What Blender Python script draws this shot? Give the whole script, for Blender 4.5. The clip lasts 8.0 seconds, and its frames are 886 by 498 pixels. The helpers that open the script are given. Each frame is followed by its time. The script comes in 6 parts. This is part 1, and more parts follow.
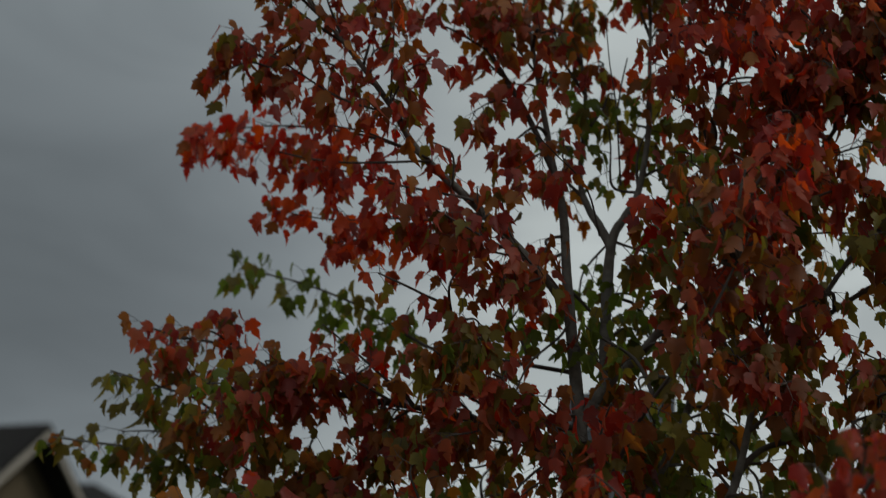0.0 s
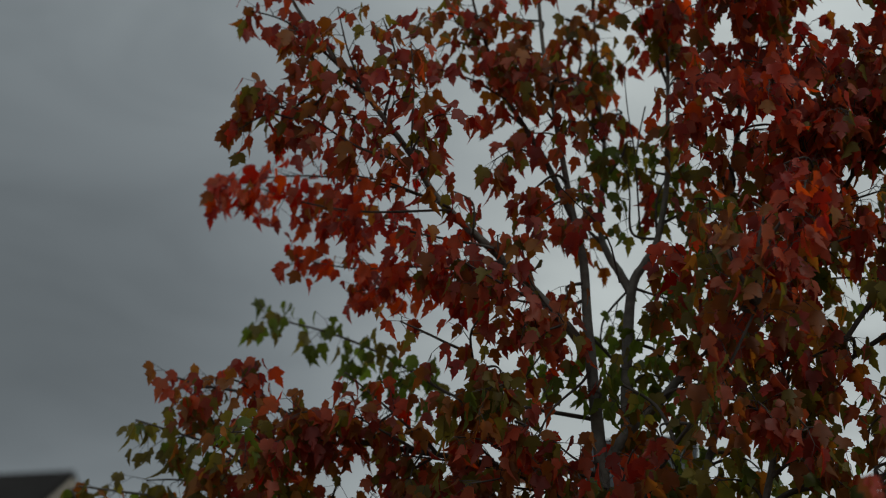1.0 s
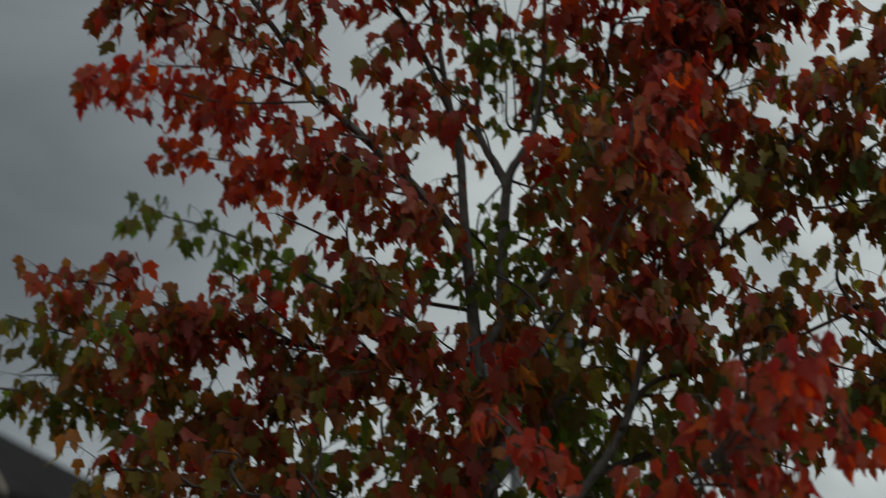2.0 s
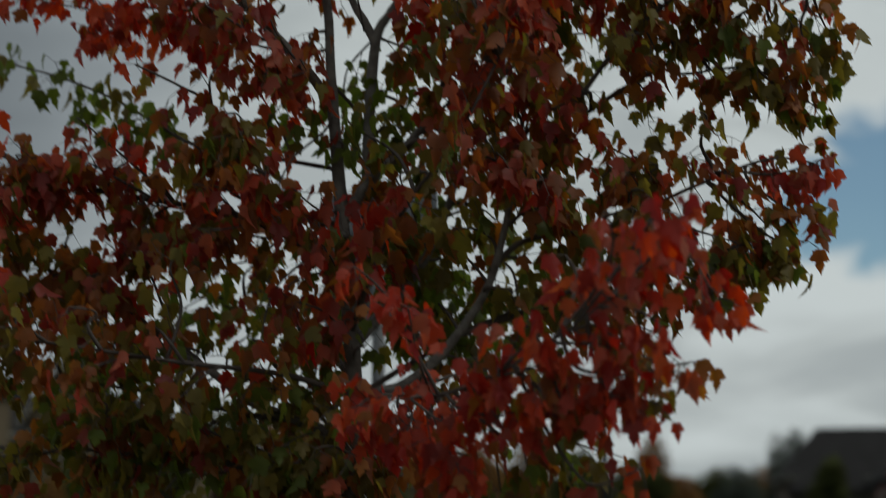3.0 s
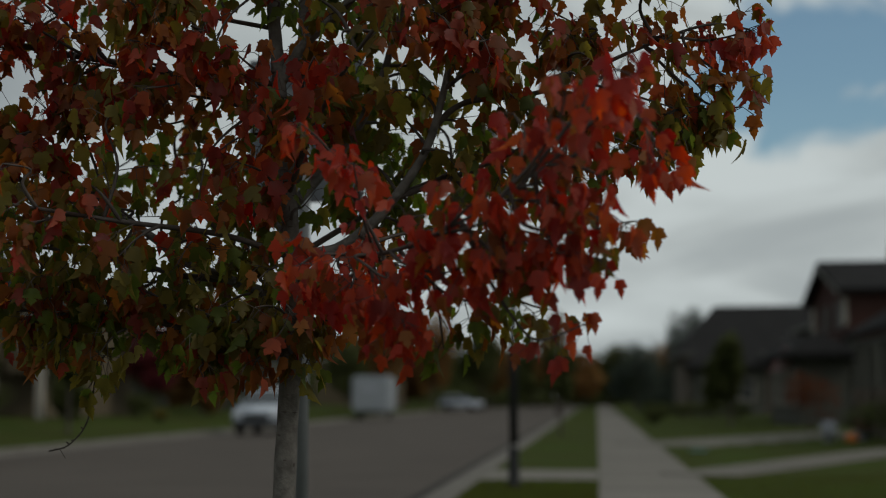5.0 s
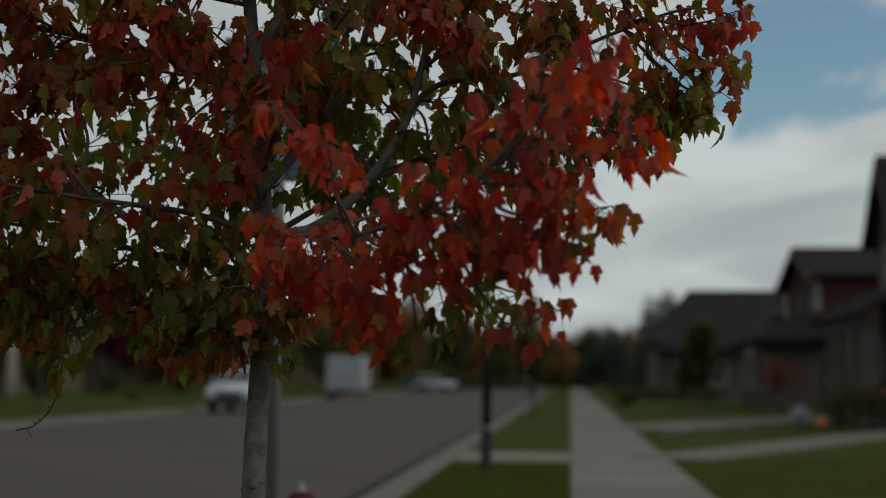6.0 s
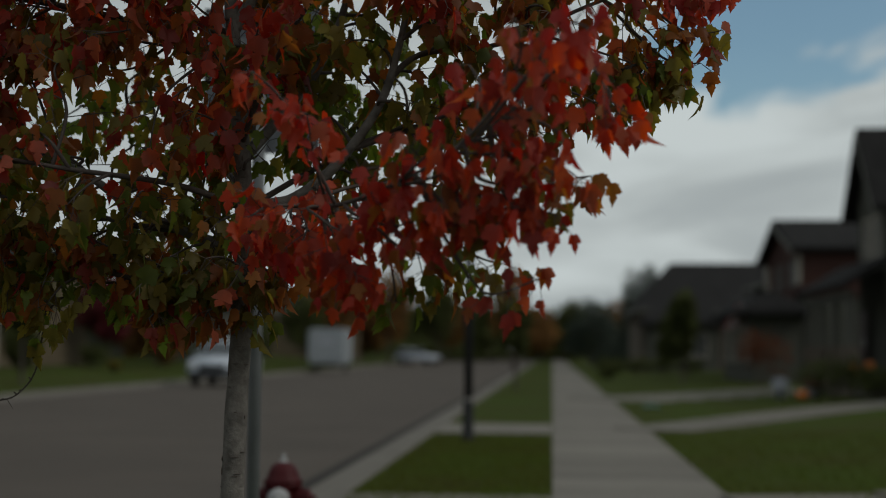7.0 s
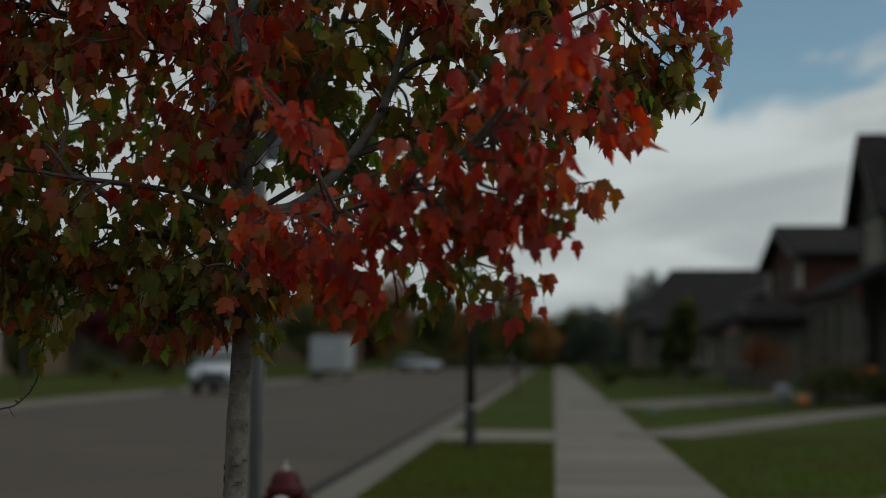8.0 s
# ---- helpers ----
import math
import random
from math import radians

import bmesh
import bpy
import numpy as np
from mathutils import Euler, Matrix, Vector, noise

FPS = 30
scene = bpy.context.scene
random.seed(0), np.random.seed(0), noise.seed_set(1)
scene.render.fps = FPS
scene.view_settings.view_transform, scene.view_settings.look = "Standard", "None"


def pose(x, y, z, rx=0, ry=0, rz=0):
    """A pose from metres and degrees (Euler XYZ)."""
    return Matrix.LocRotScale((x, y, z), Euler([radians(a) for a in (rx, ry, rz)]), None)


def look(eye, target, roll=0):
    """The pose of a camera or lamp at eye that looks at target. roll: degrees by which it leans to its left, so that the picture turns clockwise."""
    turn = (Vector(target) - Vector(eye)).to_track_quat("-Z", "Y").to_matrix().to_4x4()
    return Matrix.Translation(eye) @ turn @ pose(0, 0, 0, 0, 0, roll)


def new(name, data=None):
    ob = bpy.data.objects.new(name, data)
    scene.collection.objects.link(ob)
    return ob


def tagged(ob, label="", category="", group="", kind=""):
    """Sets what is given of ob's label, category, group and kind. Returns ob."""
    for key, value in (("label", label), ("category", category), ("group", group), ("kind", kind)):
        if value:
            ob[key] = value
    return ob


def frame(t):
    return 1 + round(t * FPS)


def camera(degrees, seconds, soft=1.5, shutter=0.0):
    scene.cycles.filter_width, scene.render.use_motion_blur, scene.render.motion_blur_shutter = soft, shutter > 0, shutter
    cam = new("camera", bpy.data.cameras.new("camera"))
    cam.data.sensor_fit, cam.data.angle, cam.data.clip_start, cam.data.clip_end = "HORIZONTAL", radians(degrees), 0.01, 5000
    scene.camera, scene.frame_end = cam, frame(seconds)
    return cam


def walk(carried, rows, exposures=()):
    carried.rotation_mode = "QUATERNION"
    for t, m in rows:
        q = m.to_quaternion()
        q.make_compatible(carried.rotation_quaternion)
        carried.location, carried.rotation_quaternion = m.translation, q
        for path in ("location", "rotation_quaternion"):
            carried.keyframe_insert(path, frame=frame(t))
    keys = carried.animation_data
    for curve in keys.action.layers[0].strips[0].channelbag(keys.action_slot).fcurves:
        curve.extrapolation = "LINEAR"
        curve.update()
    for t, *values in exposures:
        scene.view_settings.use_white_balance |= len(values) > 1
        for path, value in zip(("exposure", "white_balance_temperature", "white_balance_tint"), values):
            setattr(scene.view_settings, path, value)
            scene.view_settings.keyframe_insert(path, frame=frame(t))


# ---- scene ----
cam = camera(36.0, 8.0, soft=1.0, shutter=0.5)
PATH = [
    (0, (0.09, 0.152, 1.585), (-0.574, 1.921, 2.242), 2.1),
    (0.5, (0.105, 0.123, 1.581), (-0.583, 1.864, 2.285), 2.2),
    (1, (0.105, 0.112, 1.585), (-0.582, 1.848, 2.301), 2),
    (1.5, (0.109, 0.091, 1.588), (-0.517, 1.881, 2.225), 1.4),
    (1.7, (0.118, 0.104, 1.583), (-0.473, 1.914, 2.194), 0.9),
    (2.8, (0.124, 0.177, 1.555), (-0.267, 2.088, 1.994), -0.3),
    (3, (0.1, 0.185, 1.556), (-0.254, 2.114, 1.946), -0.1),
    (3.5, (0.05, 0.199, 1.534), (-0.237, 2.155, 1.836), -0.2),
    (4, (0.007, 0.195, 1.528), (-0.28, 2.157, 1.79), 0.1),
    (4.5, (0.008, 0.181, 1.52), (-0.249, 2.15, 1.761), 0.1),
    (4.7, (-0.002, 0.165, 1.504), (-0.237, 2.138, 1.732), -0.2),
    (5.8, (-0.005, 0.201, 1.501), (-0.2, 2.182, 1.696), 0.3),
    (6, (-0.005, 0.211, 1.513), (-0.191, 2.194, 1.699), 0.5),
    (6.5, (-0.002, 0.214, 1.51), (-0.172, 2.2, 1.674), 0.4),
    (7, (0.004, 0.2, 1.503), (-0.156, 2.188, 1.65), 0.4),
    (7.5, (-0.001, 0.209, 1.504), (-0.162, 2.197, 1.655), 0.3),
    (8, (0.001, 0.21, 1.503), (-0.161, 2.197, 1.66), 0.2),
]
walk(cam, [(t, look(eye, target, roll)) for t, eye, target, roll in PATH])

# focus on the tree, aperture of a fast 55 mm lens
cam.data.dof.use_dof = True
cam.data.dof.focus_distance = 4.22
cam.data.dof.aperture_fstop = 1.45

# ---- sky and sun ----
SUN_AZ, SUN_EL = 105.0, 40.0        # degrees from +y towards +x, and above the horizon
sun_dir = Vector((math.sin(radians(SUN_AZ)) * math.cos(radians(SUN_EL)), math.cos(radians(SUN_AZ)) * math.cos(radians(SUN_EL)), math.sin(radians(SUN_EL))))


def sky_world():
    world = bpy.data.worlds.new("world")
    scene.world = world
    world.use_nodes = True
    nt = world.node_tree
    n, l = nt.nodes, nt.links
    n.clear()
    out = n.new("ShaderNodeOutputWorld")
    bg = n.new("ShaderNodeBackground")
    bg.inputs[1].default_value = 0.1
    l.new(bg.outputs[0], out.inputs[0])
    sky = n.new("ShaderNodeTexSky")
    sky.sky_type = "NISHITA"
    sky.sun_disc = False
    sky.sun_elevation, sky.sun_rotation = radians(SUN_EL), radians(SUN_AZ)
    gain = n.new("ShaderNodeMix")
    gain.data_type, gain.blend_type = "RGBA", "MULTIPLY"
    gain.inputs[0].default_value = 1.0
    gain.inputs[7].default_value = (*SKY_GAIN, 1)
    l.new(sky.outputs[0], gain.inputs[6])
    co = n.new("ShaderNodeTexCoord")

    def math_node(op, a, b=0.0, clamp=False):
        m = n.new("ShaderNodeMath")
        m.operation, m.use_clamp = op, clamp
        for i, v in enumerate((a, b)):
            if isinstance(v, (int, float)):
                m.inputs[i].default_value = v
            else:
                l.new(v, m.inputs[i])
        return m.outputs[0]

    def towards(az, el):
        d = n.new("ShaderNodeVectorMath")
        d.operation = "DOT_PRODUCT"
        d.inputs[1].default_value = (math.sin(radians(az)) * math.cos(radians(el)), math.cos(radians(az)) * math.cos(radians(el)), math.sin(radians(el)))
        l.new(co.outputs["Generated"], d.inputs[0])
        return d.outputs["Value"]

    def cloud_noise(scale, offset, detail, rough):
        mp = n.new("ShaderNodeMapping")
        mp.inputs["Scale"].default_value = scale
        mp.inputs["Location"].default_value = offset
        l.new(co.outputs["Generated"], mp.inputs[0])
        t = n.new("ShaderNodeTexNoise")
        t.inputs["Scale"].default_value, t.inputs["Detail"].default_value, t.inputs["Roughness"].default_value = 1.0, detail, rough
        t.inputs["Distortion"].default_value = 0.6
        l.new(mp.outputs[0], t.inputs[0])
        return t.outputs[0]

    def remap(v, a, b, c, d):
        m = n.new("ShaderNodeMapRange")
        m.interpolation_type = "SMOOTHSTEP"
        l.new(v, m.inputs[0])
        for i, x in enumerate((a, b, c, d)):
            m.inputs[i + 1].default_value = x
        return m.outputs[0]

    # open sky where the cloud sheet breaks, a long gap over a bank of white cloud
    axes = n.new("ShaderNodeSeparateXYZ")
    l.new(co.outputs["Generated"], axes.inputs[0])
    east = math_node("DIVIDE", axes.outputs[0], math_node("MAXIMUM", axes.outputs[1], 0.05))
    rise = math_node("ADD", GAP_RISE[0], math_node("MULTIPLY", east, GAP_RISE[1]))
    high = math_node("DIVIDE", math_node("SUBTRACT", axes.outputs[2], rise), GAP_HALF)
    west = math_node("DIVIDE", math_node("MAXIMUM", math_node("SUBTRACT", GAP_FROM, east), 0.0), 0.11)
    far_east = math_node("DIVIDE", math_node("MAXIMUM", math_node("SUBTRACT", east, 0.7), 0.0), 0.2)
    reach = math_node("SQRT", math_node("ADD", math_node("ADD", math_node("MULTIPLY", high, high), math_node("MULTIPLY", west, west)), math_node("MULTIPLY", far_east, far_east)))
    broad = cloud_noise((9.0, 9.0, 16.0), CLOUD_AT, 6, 0.52)
    puffs = math_node("MULTIPLY", math_node("SUBTRACT", broad, 0.5), 3.0)
    cover = remap(math_node("ADD", reach, puffs), 0.5, 1.05, 0.04, 1.0)
    fine = cloud_noise((5.5, 5.5, 15.0), (1.7, 0.3, 2.2), 5, 0.55)
    # the sheet thickens to a dark curtain on one side, darkest in a low band
    side = towards(-62, 22)
    thick = remap(side, CLOUD_SPAN[0], CLOUD_SPAN[1], CLOUD_LIGHT[0], CLOUD_LIGHT[1])
    band = math_node("ABSOLUTE", math_node("SUBTRACT", axes.outputs[2], 0.275))
    band = math_node("SUBTRACT", 1.0, math_node("MULTIPLY", remap(band, 0.0, 0.24, 0.34, -0.12), remap(side, 0.74, 0.9, 0.0, 1.0)))
    ripple = math_node("ADD", 1.0, math_node("MULTIPLY", remap(fine, 0.3, 0.7, -0.24, 0.14), remap(side, 0.5, 0.85, 1.0, 0.4)))
    overhead = remap(axes.outputs[2], 0.5, 0.95, 1.0, 1.55)
    light = math_node("MULTIPLY", math_node("MULTIPLY", math_node("MULTIPLY", thick, band), ripple), overhead)
    tone = n.new("ShaderNodeMix")
    tone.data_type = "RGBA"
    tone.inputs[6].default_value, tone.inputs[7].default_value = (0.84, 0.97, 1.05, 1), (0.91, 1.0, 1.0, 1)
    l.new(remap(light, 1.2, 5.0, 0.0, 1.0), tone.inputs[0])
    lit = n.new("ShaderNodeVectorMath")
    lit.operation = "SCALE"
    l.new(tone.outputs[2], lit.inputs[0])
    l.new(light, lit.inputs["Scale"])
    mix = n.new("ShaderNodeMix")
    mix.data_type = "RGBA"
    l.new(cover, mix.inputs[0])
    l.new(gain.outputs[2], mix.inputs[6])
    l.new(lit.outputs[0], mix.inputs[7])
    l.new(mix.outputs[2], bg.inputs[0])


SKY_GAIN = (0.74, 0.88, 0.84)
CLOUD_AT = (0.4, 1.1, 0.2)
GAP_RISE, GAP_HALF, GAP_FROM = (0.195, 0.15), 0.05, 0.13
CLOUD_SPAN, CLOUD_LIGHT = (0.66, 0.95), (5.1, 1.95)
sky_world()

sun = new("sun", bpy.data.lights.new("sun", "SUN"))
sun.data.energy, sun.data.angle, sun.data.color = 0.85, radians(14), (1.0, 0.95, 0.87)
sun.matrix_world = look(tuple(sun_dir * 60), (0, 0, 0))
scene.view_settings.exposure = 0.0


# ---- materials ----
def material(name, base, second=None, rough=0.8, scale=6.0, fine=60.0, bump=0.15, metal=0.0, spread=0.0, through_light=0.0, spec=0.4, size=0.01):
    """Two scales of variation between two colours, fine relief, and spread from piece to piece."""
    m = bpy.data.materials.new(name)
    m.use_nodes = True
    nt = m.node_tree
    n, l = nt.nodes, nt.links
    bsdf = n["Principled BSDF"]
    second = second or tuple(c * 0.7 for c in base)
    co = n.new("ShaderNodeTexCoord")
    big, small = n.new("ShaderNodeTexNoise"), n.new("ShaderNodeTexNoise")
    big.inputs["Scale"].default_value, big.inputs["Detail"].default_value = scale, 4
    small.inputs["Scale"].default_value, small.inputs["Detail"].default_value = fine, 3
    l.new(co.outputs["Object"], big.inputs[0])
    l.new(co.outputs["Object"], small.inputs[0])
    mean = n.new("ShaderNodeMath")
    mean.operation = "MULTIPLY_ADD"
    l.new(small.outputs[0], mean.inputs[0])
    mean.inputs[1].default_value = 0.5
    half = n.new("ShaderNodeMath")
    half.operation = "MULTIPLY_ADD"
    l.new(big.outputs[0], half.inputs[0])
    half.inputs[1].default_value, half.inputs[2].default_value = 1.6, -0.55
    l.new(half.outputs[0], mean.inputs[2])
    mix = n.new("ShaderNodeMix")
    mix.data_type = "RGBA"
    mix.clamp_factor = True
    mix.inputs[6].default_value, mix.inputs[7].default_value = (*base, 1), (*second, 1)
    l.new(mean.outputs[0], mix.inputs[0])
    colour = mix.outputs[2]
    if spread:
        info, geo = n.new("ShaderNodeObjectInfo"), n.new("ShaderNodeNewGeometry")
        add = n.new("ShaderNodeMath")
        add.operation = "ADD"
        l.new(info.outputs["Random"], add.inputs[0])
        l.new(geo.outputs["Random Per Island"], add.inputs[1])
        frac = n.new("ShaderNodeMath")
        frac.operation = "FRACT"
        l.new(add.outputs[0], frac.inputs[0])
        rng = n.new("ShaderNodeMapRange")
        l.new(frac.outputs[0], rng.inputs[0])
        rng.inputs[3].default_value, rng.inputs[4].default_value = 1 - spread, 1 + spread
        hsv = n.new("ShaderNodeHueSaturation")
        l.new(colour, hsv.inputs["Color"])
        l.new(rng.outputs[0], hsv.inputs["Value"])
        hue = n.new("ShaderNodeMapRange")
        l.new(frac.outputs[0], hue.inputs[0])
        hue.inputs[3].default_value, hue.inputs[4].default_value = 0.5 - spread * 0.03, 0.5 + spread * 0.03
        l.new(hue.outputs[0], hsv.inputs["Hue"])
        colour = hsv.outputs[0]
    l.new(colour, bsdf.inputs["Base Color"])
    bsdf.inputs["Roughness"].default_value, bsdf.inputs["Metallic"].default_value = rough, metal
    bsdf.inputs["Specular IOR Level"].default_value = spec
    if bump:
        b = n.new("ShaderNodeBump")
        b.inputs["Strength"].default_value, b.inputs["Distance"].default_value = bump, size
        l.new(small.outputs[0], b.inputs["Height"])
        l.new(b.outputs[0], bsdf.inputs["Normal"])
    if through_light:
        tr, ms = n.new("ShaderNodeBsdfTranslucent"), n.new("ShaderNodeMixShader")
        ms.inputs[0].default_value = through_light
        bright = n.new("ShaderNodeHueSaturation")
        bright.inputs["Saturation"].default_value, bright.inputs["Value"].default_value = 1.1, 1.7
        l.new(colour, bright.inputs["Color"])
        l.new(bright.outputs[0], tr.inputs[0])
        l.new(bsdf.outputs[0], ms.inputs[1])
        l.new(tr.outputs[0], ms.inputs[2])
        l.new(ms.outputs[0], n["Material Output"].inputs[0])
    return m


def glass_material():
    m = bpy.data.materials.new("window_glass")
    m.use_nodes = True
    b = m.node_tree.nodes["Principled BSDF"]
    b.inputs["Base Color"].default_value = (0.03, 0.035, 0.04, 1)
    b.inputs["Roughness"].default_value = 0.08
    return m


M = {
    "leaf_scarlet": material("leaf_scarlet", (0.43, 0.06, 0.036), (0.29, 0.048, 0.03), 0.5, 20, 90, 0.2, spread=0.28, through_light=0.6, spec=0.28, size=0.002),
    "leaf_crimson": material("leaf_crimson", (0.33, 0.06, 0.038), (0.2, 0.05, 0.031), 0.5, 20, 90, 0.2, spread=0.32, through_light=0.6, spec=0.28, size=0.002),
    "leaf_russet": material("leaf_russet", (0.27, 0.087, 0.028), (0.17, 0.072, 0.023), 0.5, 20, 90, 0.2, spread=0.32, through_light=0.6, spec=0.24, size=0.002),
    "leaf_olive": material("leaf_olive", (0.155, 0.112, 0.024), (0.108, 0.092, 0.02), 0.5, 20, 90, 0.2, spread=0.32, through_light=0.6, spec=0.24, size=0.002),
    "leaf_green": material("leaf_green", (0.104, 0.128, 0.021), (0.072, 0.094, 0.018), 0.5, 20, 90, 0.2, spread=0.32, through_light=0.6, spec=0.24, size=0.002),
    "bark": material("bark", (0.185, 0.17, 0.153), (0.062, 0.055, 0.049), 0.9, 22, 75, 0.8, spec=0.15, size=0.005),
    "bark_fine": material("bark_fine", (0.085, 0.07, 0.062), (0.048, 0.039, 0.034), 0.85, 30, 150, 0.4, spec=0.15, size=0.002),
    "bark_scar": material("bark_scar", (0.045, 0.035, 0.03), (0.09, 0.07, 0.06), 0.95, 60, 200, 0.5, size=0.002),
    "concrete": material("concrete", (0.165, 0.151, 0.133), (0.109, 0.0992, 0.087), 0.95, 0.7, 45, 0.35, spread=0.14, spec=0.08, size=0.004),
    "asphalt": material("asphalt", (0.080, 0.067, 0.057), (0.055, 0.046, 0.040), 0.95, 0.35, 55, 0.5, spec=0.1, size=0.006),
    "tar": material("tar", (0.036, 0.034, 0.032), None, 1.0, 3, 40, 0.2, spec=0.05),
    "lawn": material("lawn", (0.032, 0.055, 0.008), (0.036, 0.032, 0.010), 1.0, 0.45, 12, 0.9, spec=0.04, size=0.03),
    "grass": material("grass", (0.0612, 0.0918, 0.0119), (0.0595, 0.0493, 0.0127), 0.8, 0.6, 8, 0, spread=0.4, through_light=0.3, spec=0.1),
    "steel": material("steel", (0.22, 0.23, 0.24), (0.15, 0.16, 0.17), 0.6, 8, 80, 0.1, metal=0.4),
    "sign_back": material("sign_back", (0.125, 0.135, 0.15), (0.10, 0.108, 0.12), 0.7, 5, 60, 0.08, spec=0.2),
    "black_paint": material("black_paint", (0.014, 0.014, 0.015), (0.022, 0.022, 0.022), 0.7, 8, 60, 0.1, spec=0.2),
    "lamp_glass": material("lamp_glass", (0.55, 0.58, 0.6), (0.42, 0.45, 0.47), 0.25, 8, 60, 0.0),
    "hydrant_red": material("hydrant_red", (0.055, 0.005, 0.007), (0.036, 0.004, 0.005), 0.55, 12, 80, 0.2, spec=0.15),
    "white_paint": material("white_paint", (0.33, 0.33, 0.33), (0.22, 0.22, 0.22), 0.6, 12, 60, 0.1, spec=0.2),
    "car_white": material("car_white", (0.40, 0.43, 0.48), (0.34, 0.37, 0.42), 0.35, 1.5, 60, 0.0),
    "car_silver": material("car_silver", (0.30, 0.285, 0.26), (0.25, 0.24, 0.22), 0.4, 1.5, 60, 0.0),
    "camper_white": material("camper_white", (0.27, 0.29, 0.31), (0.22, 0.24, 0.26), 0.5, 1.0, 30, 0.0),
    "rubber": material("rubber", (0.02, 0.02, 0.02), None, 0.85, 20, 80, 0.2),
    "alloy": material("alloy", (0.5, 0.5, 0.52), (0.35, 0.35, 0.36), 0.35, 20, 80, 0.1, metal=0.9),
    "glass": glass_material(),
    "headlight": material("headlight", (0.7, 0.72, 0.75), (0.55, 0.56, 0.6), 0.1, 20, 80, 0),
    "shingle": material("shingle", (0.024, 0.023, 0.023), (0.014, 0.0135, 0.0135), 1.0, 1.2, 14, 0.6, spec=0.05, size=0.02),
    "siding_dark": material("siding_dark", (0.078, 0.077, 0.064), (0.055, 0.055, 0.046), 0.85, 0.8, 20, 0.15, spec=0.15),
    "siding_tan": material("siding_tan", (0.115, 0.0918, 0.0595), (0.0892, 0.0714, 0.0476), 0.9, 0.8, 20, 0.15, spec=0.1),
    "siding_red": material("siding_red", (0.0638, 0.0306, 0.0255), (0.0467, 0.0238, 0.0204), 0.85, 0.8, 20, 0.15, spec=0.1),
    "stone": material("stone", (0.15, 0.125, 0.10), (0.085, 0.07, 0.06), 0.95, 3.5, 14, 0.7, spec=0.15, size=0.03),
    "trim": material("trim", (0.34, 0.31, 0.265), (0.27, 0.245, 0.21), 0.8, 3, 40, 0.05, spec=0.15),
    "trim_dark": material("trim_dark", (0.085, 0.083, 0.07), None, 0.7, 3, 40, 0.05),
    "door_paint": material("door_paint", (0.05, 0.03, 0.026), None, 0.5, 3, 40, 0.05),
    "pumpkin": material("pumpkin", (0.55, 0.16, 0.03), (0.40, 0.11, 0.02), 0.5, 8, 40, 0.1),
    "mum_pink": material("mum_pink", (0.30, 0.06, 0.13), (0.18, 0.04, 0.08), 0.7, 20, 80, 0.2, spread=0.3),
    "pot": material("pot", (0.35, 0.36, 0.40), (0.25, 0.26, 0.30), 0.6, 8, 40, 0.1),
    "lid_teal": material("lid_teal", (0.10, 0.20, 0.18), (0.07, 0.14, 0.13), 0.6, 8, 40, 0.1),
    "flag_red": material("flag_red", (0.35, 0.06, 0.07), (0.28, 0.05, 0.06), 0.8, 8, 80, 0.1),
    "flag_white": material("flag_white", (0.7, 0.68, 0.66), (0.6, 0.58, 0.56), 0.8, 8, 80, 0.1),
    "bush_green": material("bush_green", (0.055, 0.062, 0.019), (0.036, 0.042, 0.013), 0.8, 4, 40, 0, spread=0.45, through_light=0.25, spec=0.1),
    "bush_rust": material("bush_rust", (0.165, 0.075, 0.024), (0.095, 0.055, 0.018), 0.8, 4, 40, 0, spread=0.45, through_light=0.25, spec=0.1),
    "bush_maroon": material("bush_maroon", (0.115, 0.02, 0.01), (0.05, 0.032, 0.012), 0.8, 4, 40, 0, spread=0.45, through_light=0.25, spec=0.08),
    "bush_red": material("bush_red", (0.095, 0.013, 0.018), (0.06, 0.01, 0.013), 0.7, 4, 40, 0, spread=0.4, through_light=0.2, spec=0.1),
    "conifer": material("conifer", (0.022, 0.034, 0.02), (0.015, 0.024, 0.015), 0.8, 4, 40, 0, spread=0.4),
}


# ---- helpers for shapes ----
def finish(bm, name, mat, smooth=False):
    me = bpy.data.meshes.new(name)
    bm.normal_update()
    bm.to_mesh(me)
    bm.free()
    if smooth:
        for p in me.polygons:
            p.use_smooth = True
    for m in (mat if isinstance(mat, (list, tuple)) else [mat]):
        me.materials.append(M[m])
    return me


def part(name, bm, mat, parent, label="", smooth=False):
    """Links a bmesh (or a mesh) as one mesh object under a thing or a part."""
    me = bm if isinstance(bm, bpy.types.Mesh) else finish(bm, name, mat, smooth)
    ob = new(name, me)
    ob.parent = parent
    if parent is not None and parent.type == "MESH":
        ob.matrix_parent_inverse = Matrix.Identity(4)
    return tagged(ob, label)


def thing(name, label, category, at=None, group="", kind=""):
    ob = new(name)
    if at is not None:
        ob.matrix_world = at
    return tagged(ob, label, category, group, kind)


def box(bm, x0, x1, y0, y1, z0, z1, bevel=0.0):
    m = Matrix.Translation(((x0 + x1) / 2, (y0 + y1) / 2, (z0 + z1) / 2)) @ Matrix.Diagonal((x1 - x0, y1 - y0, z1 - z0, 1))
    vs = bmesh.ops.create_cube(bm, size=1, matrix=m)["verts"]
    if bevel:
        es = list({e for v in vs for e in v.link_edges})
        bmesh.ops.bevel(bm, geom=es, offset=bevel, segments=2, affect="EDGES")
    return bm


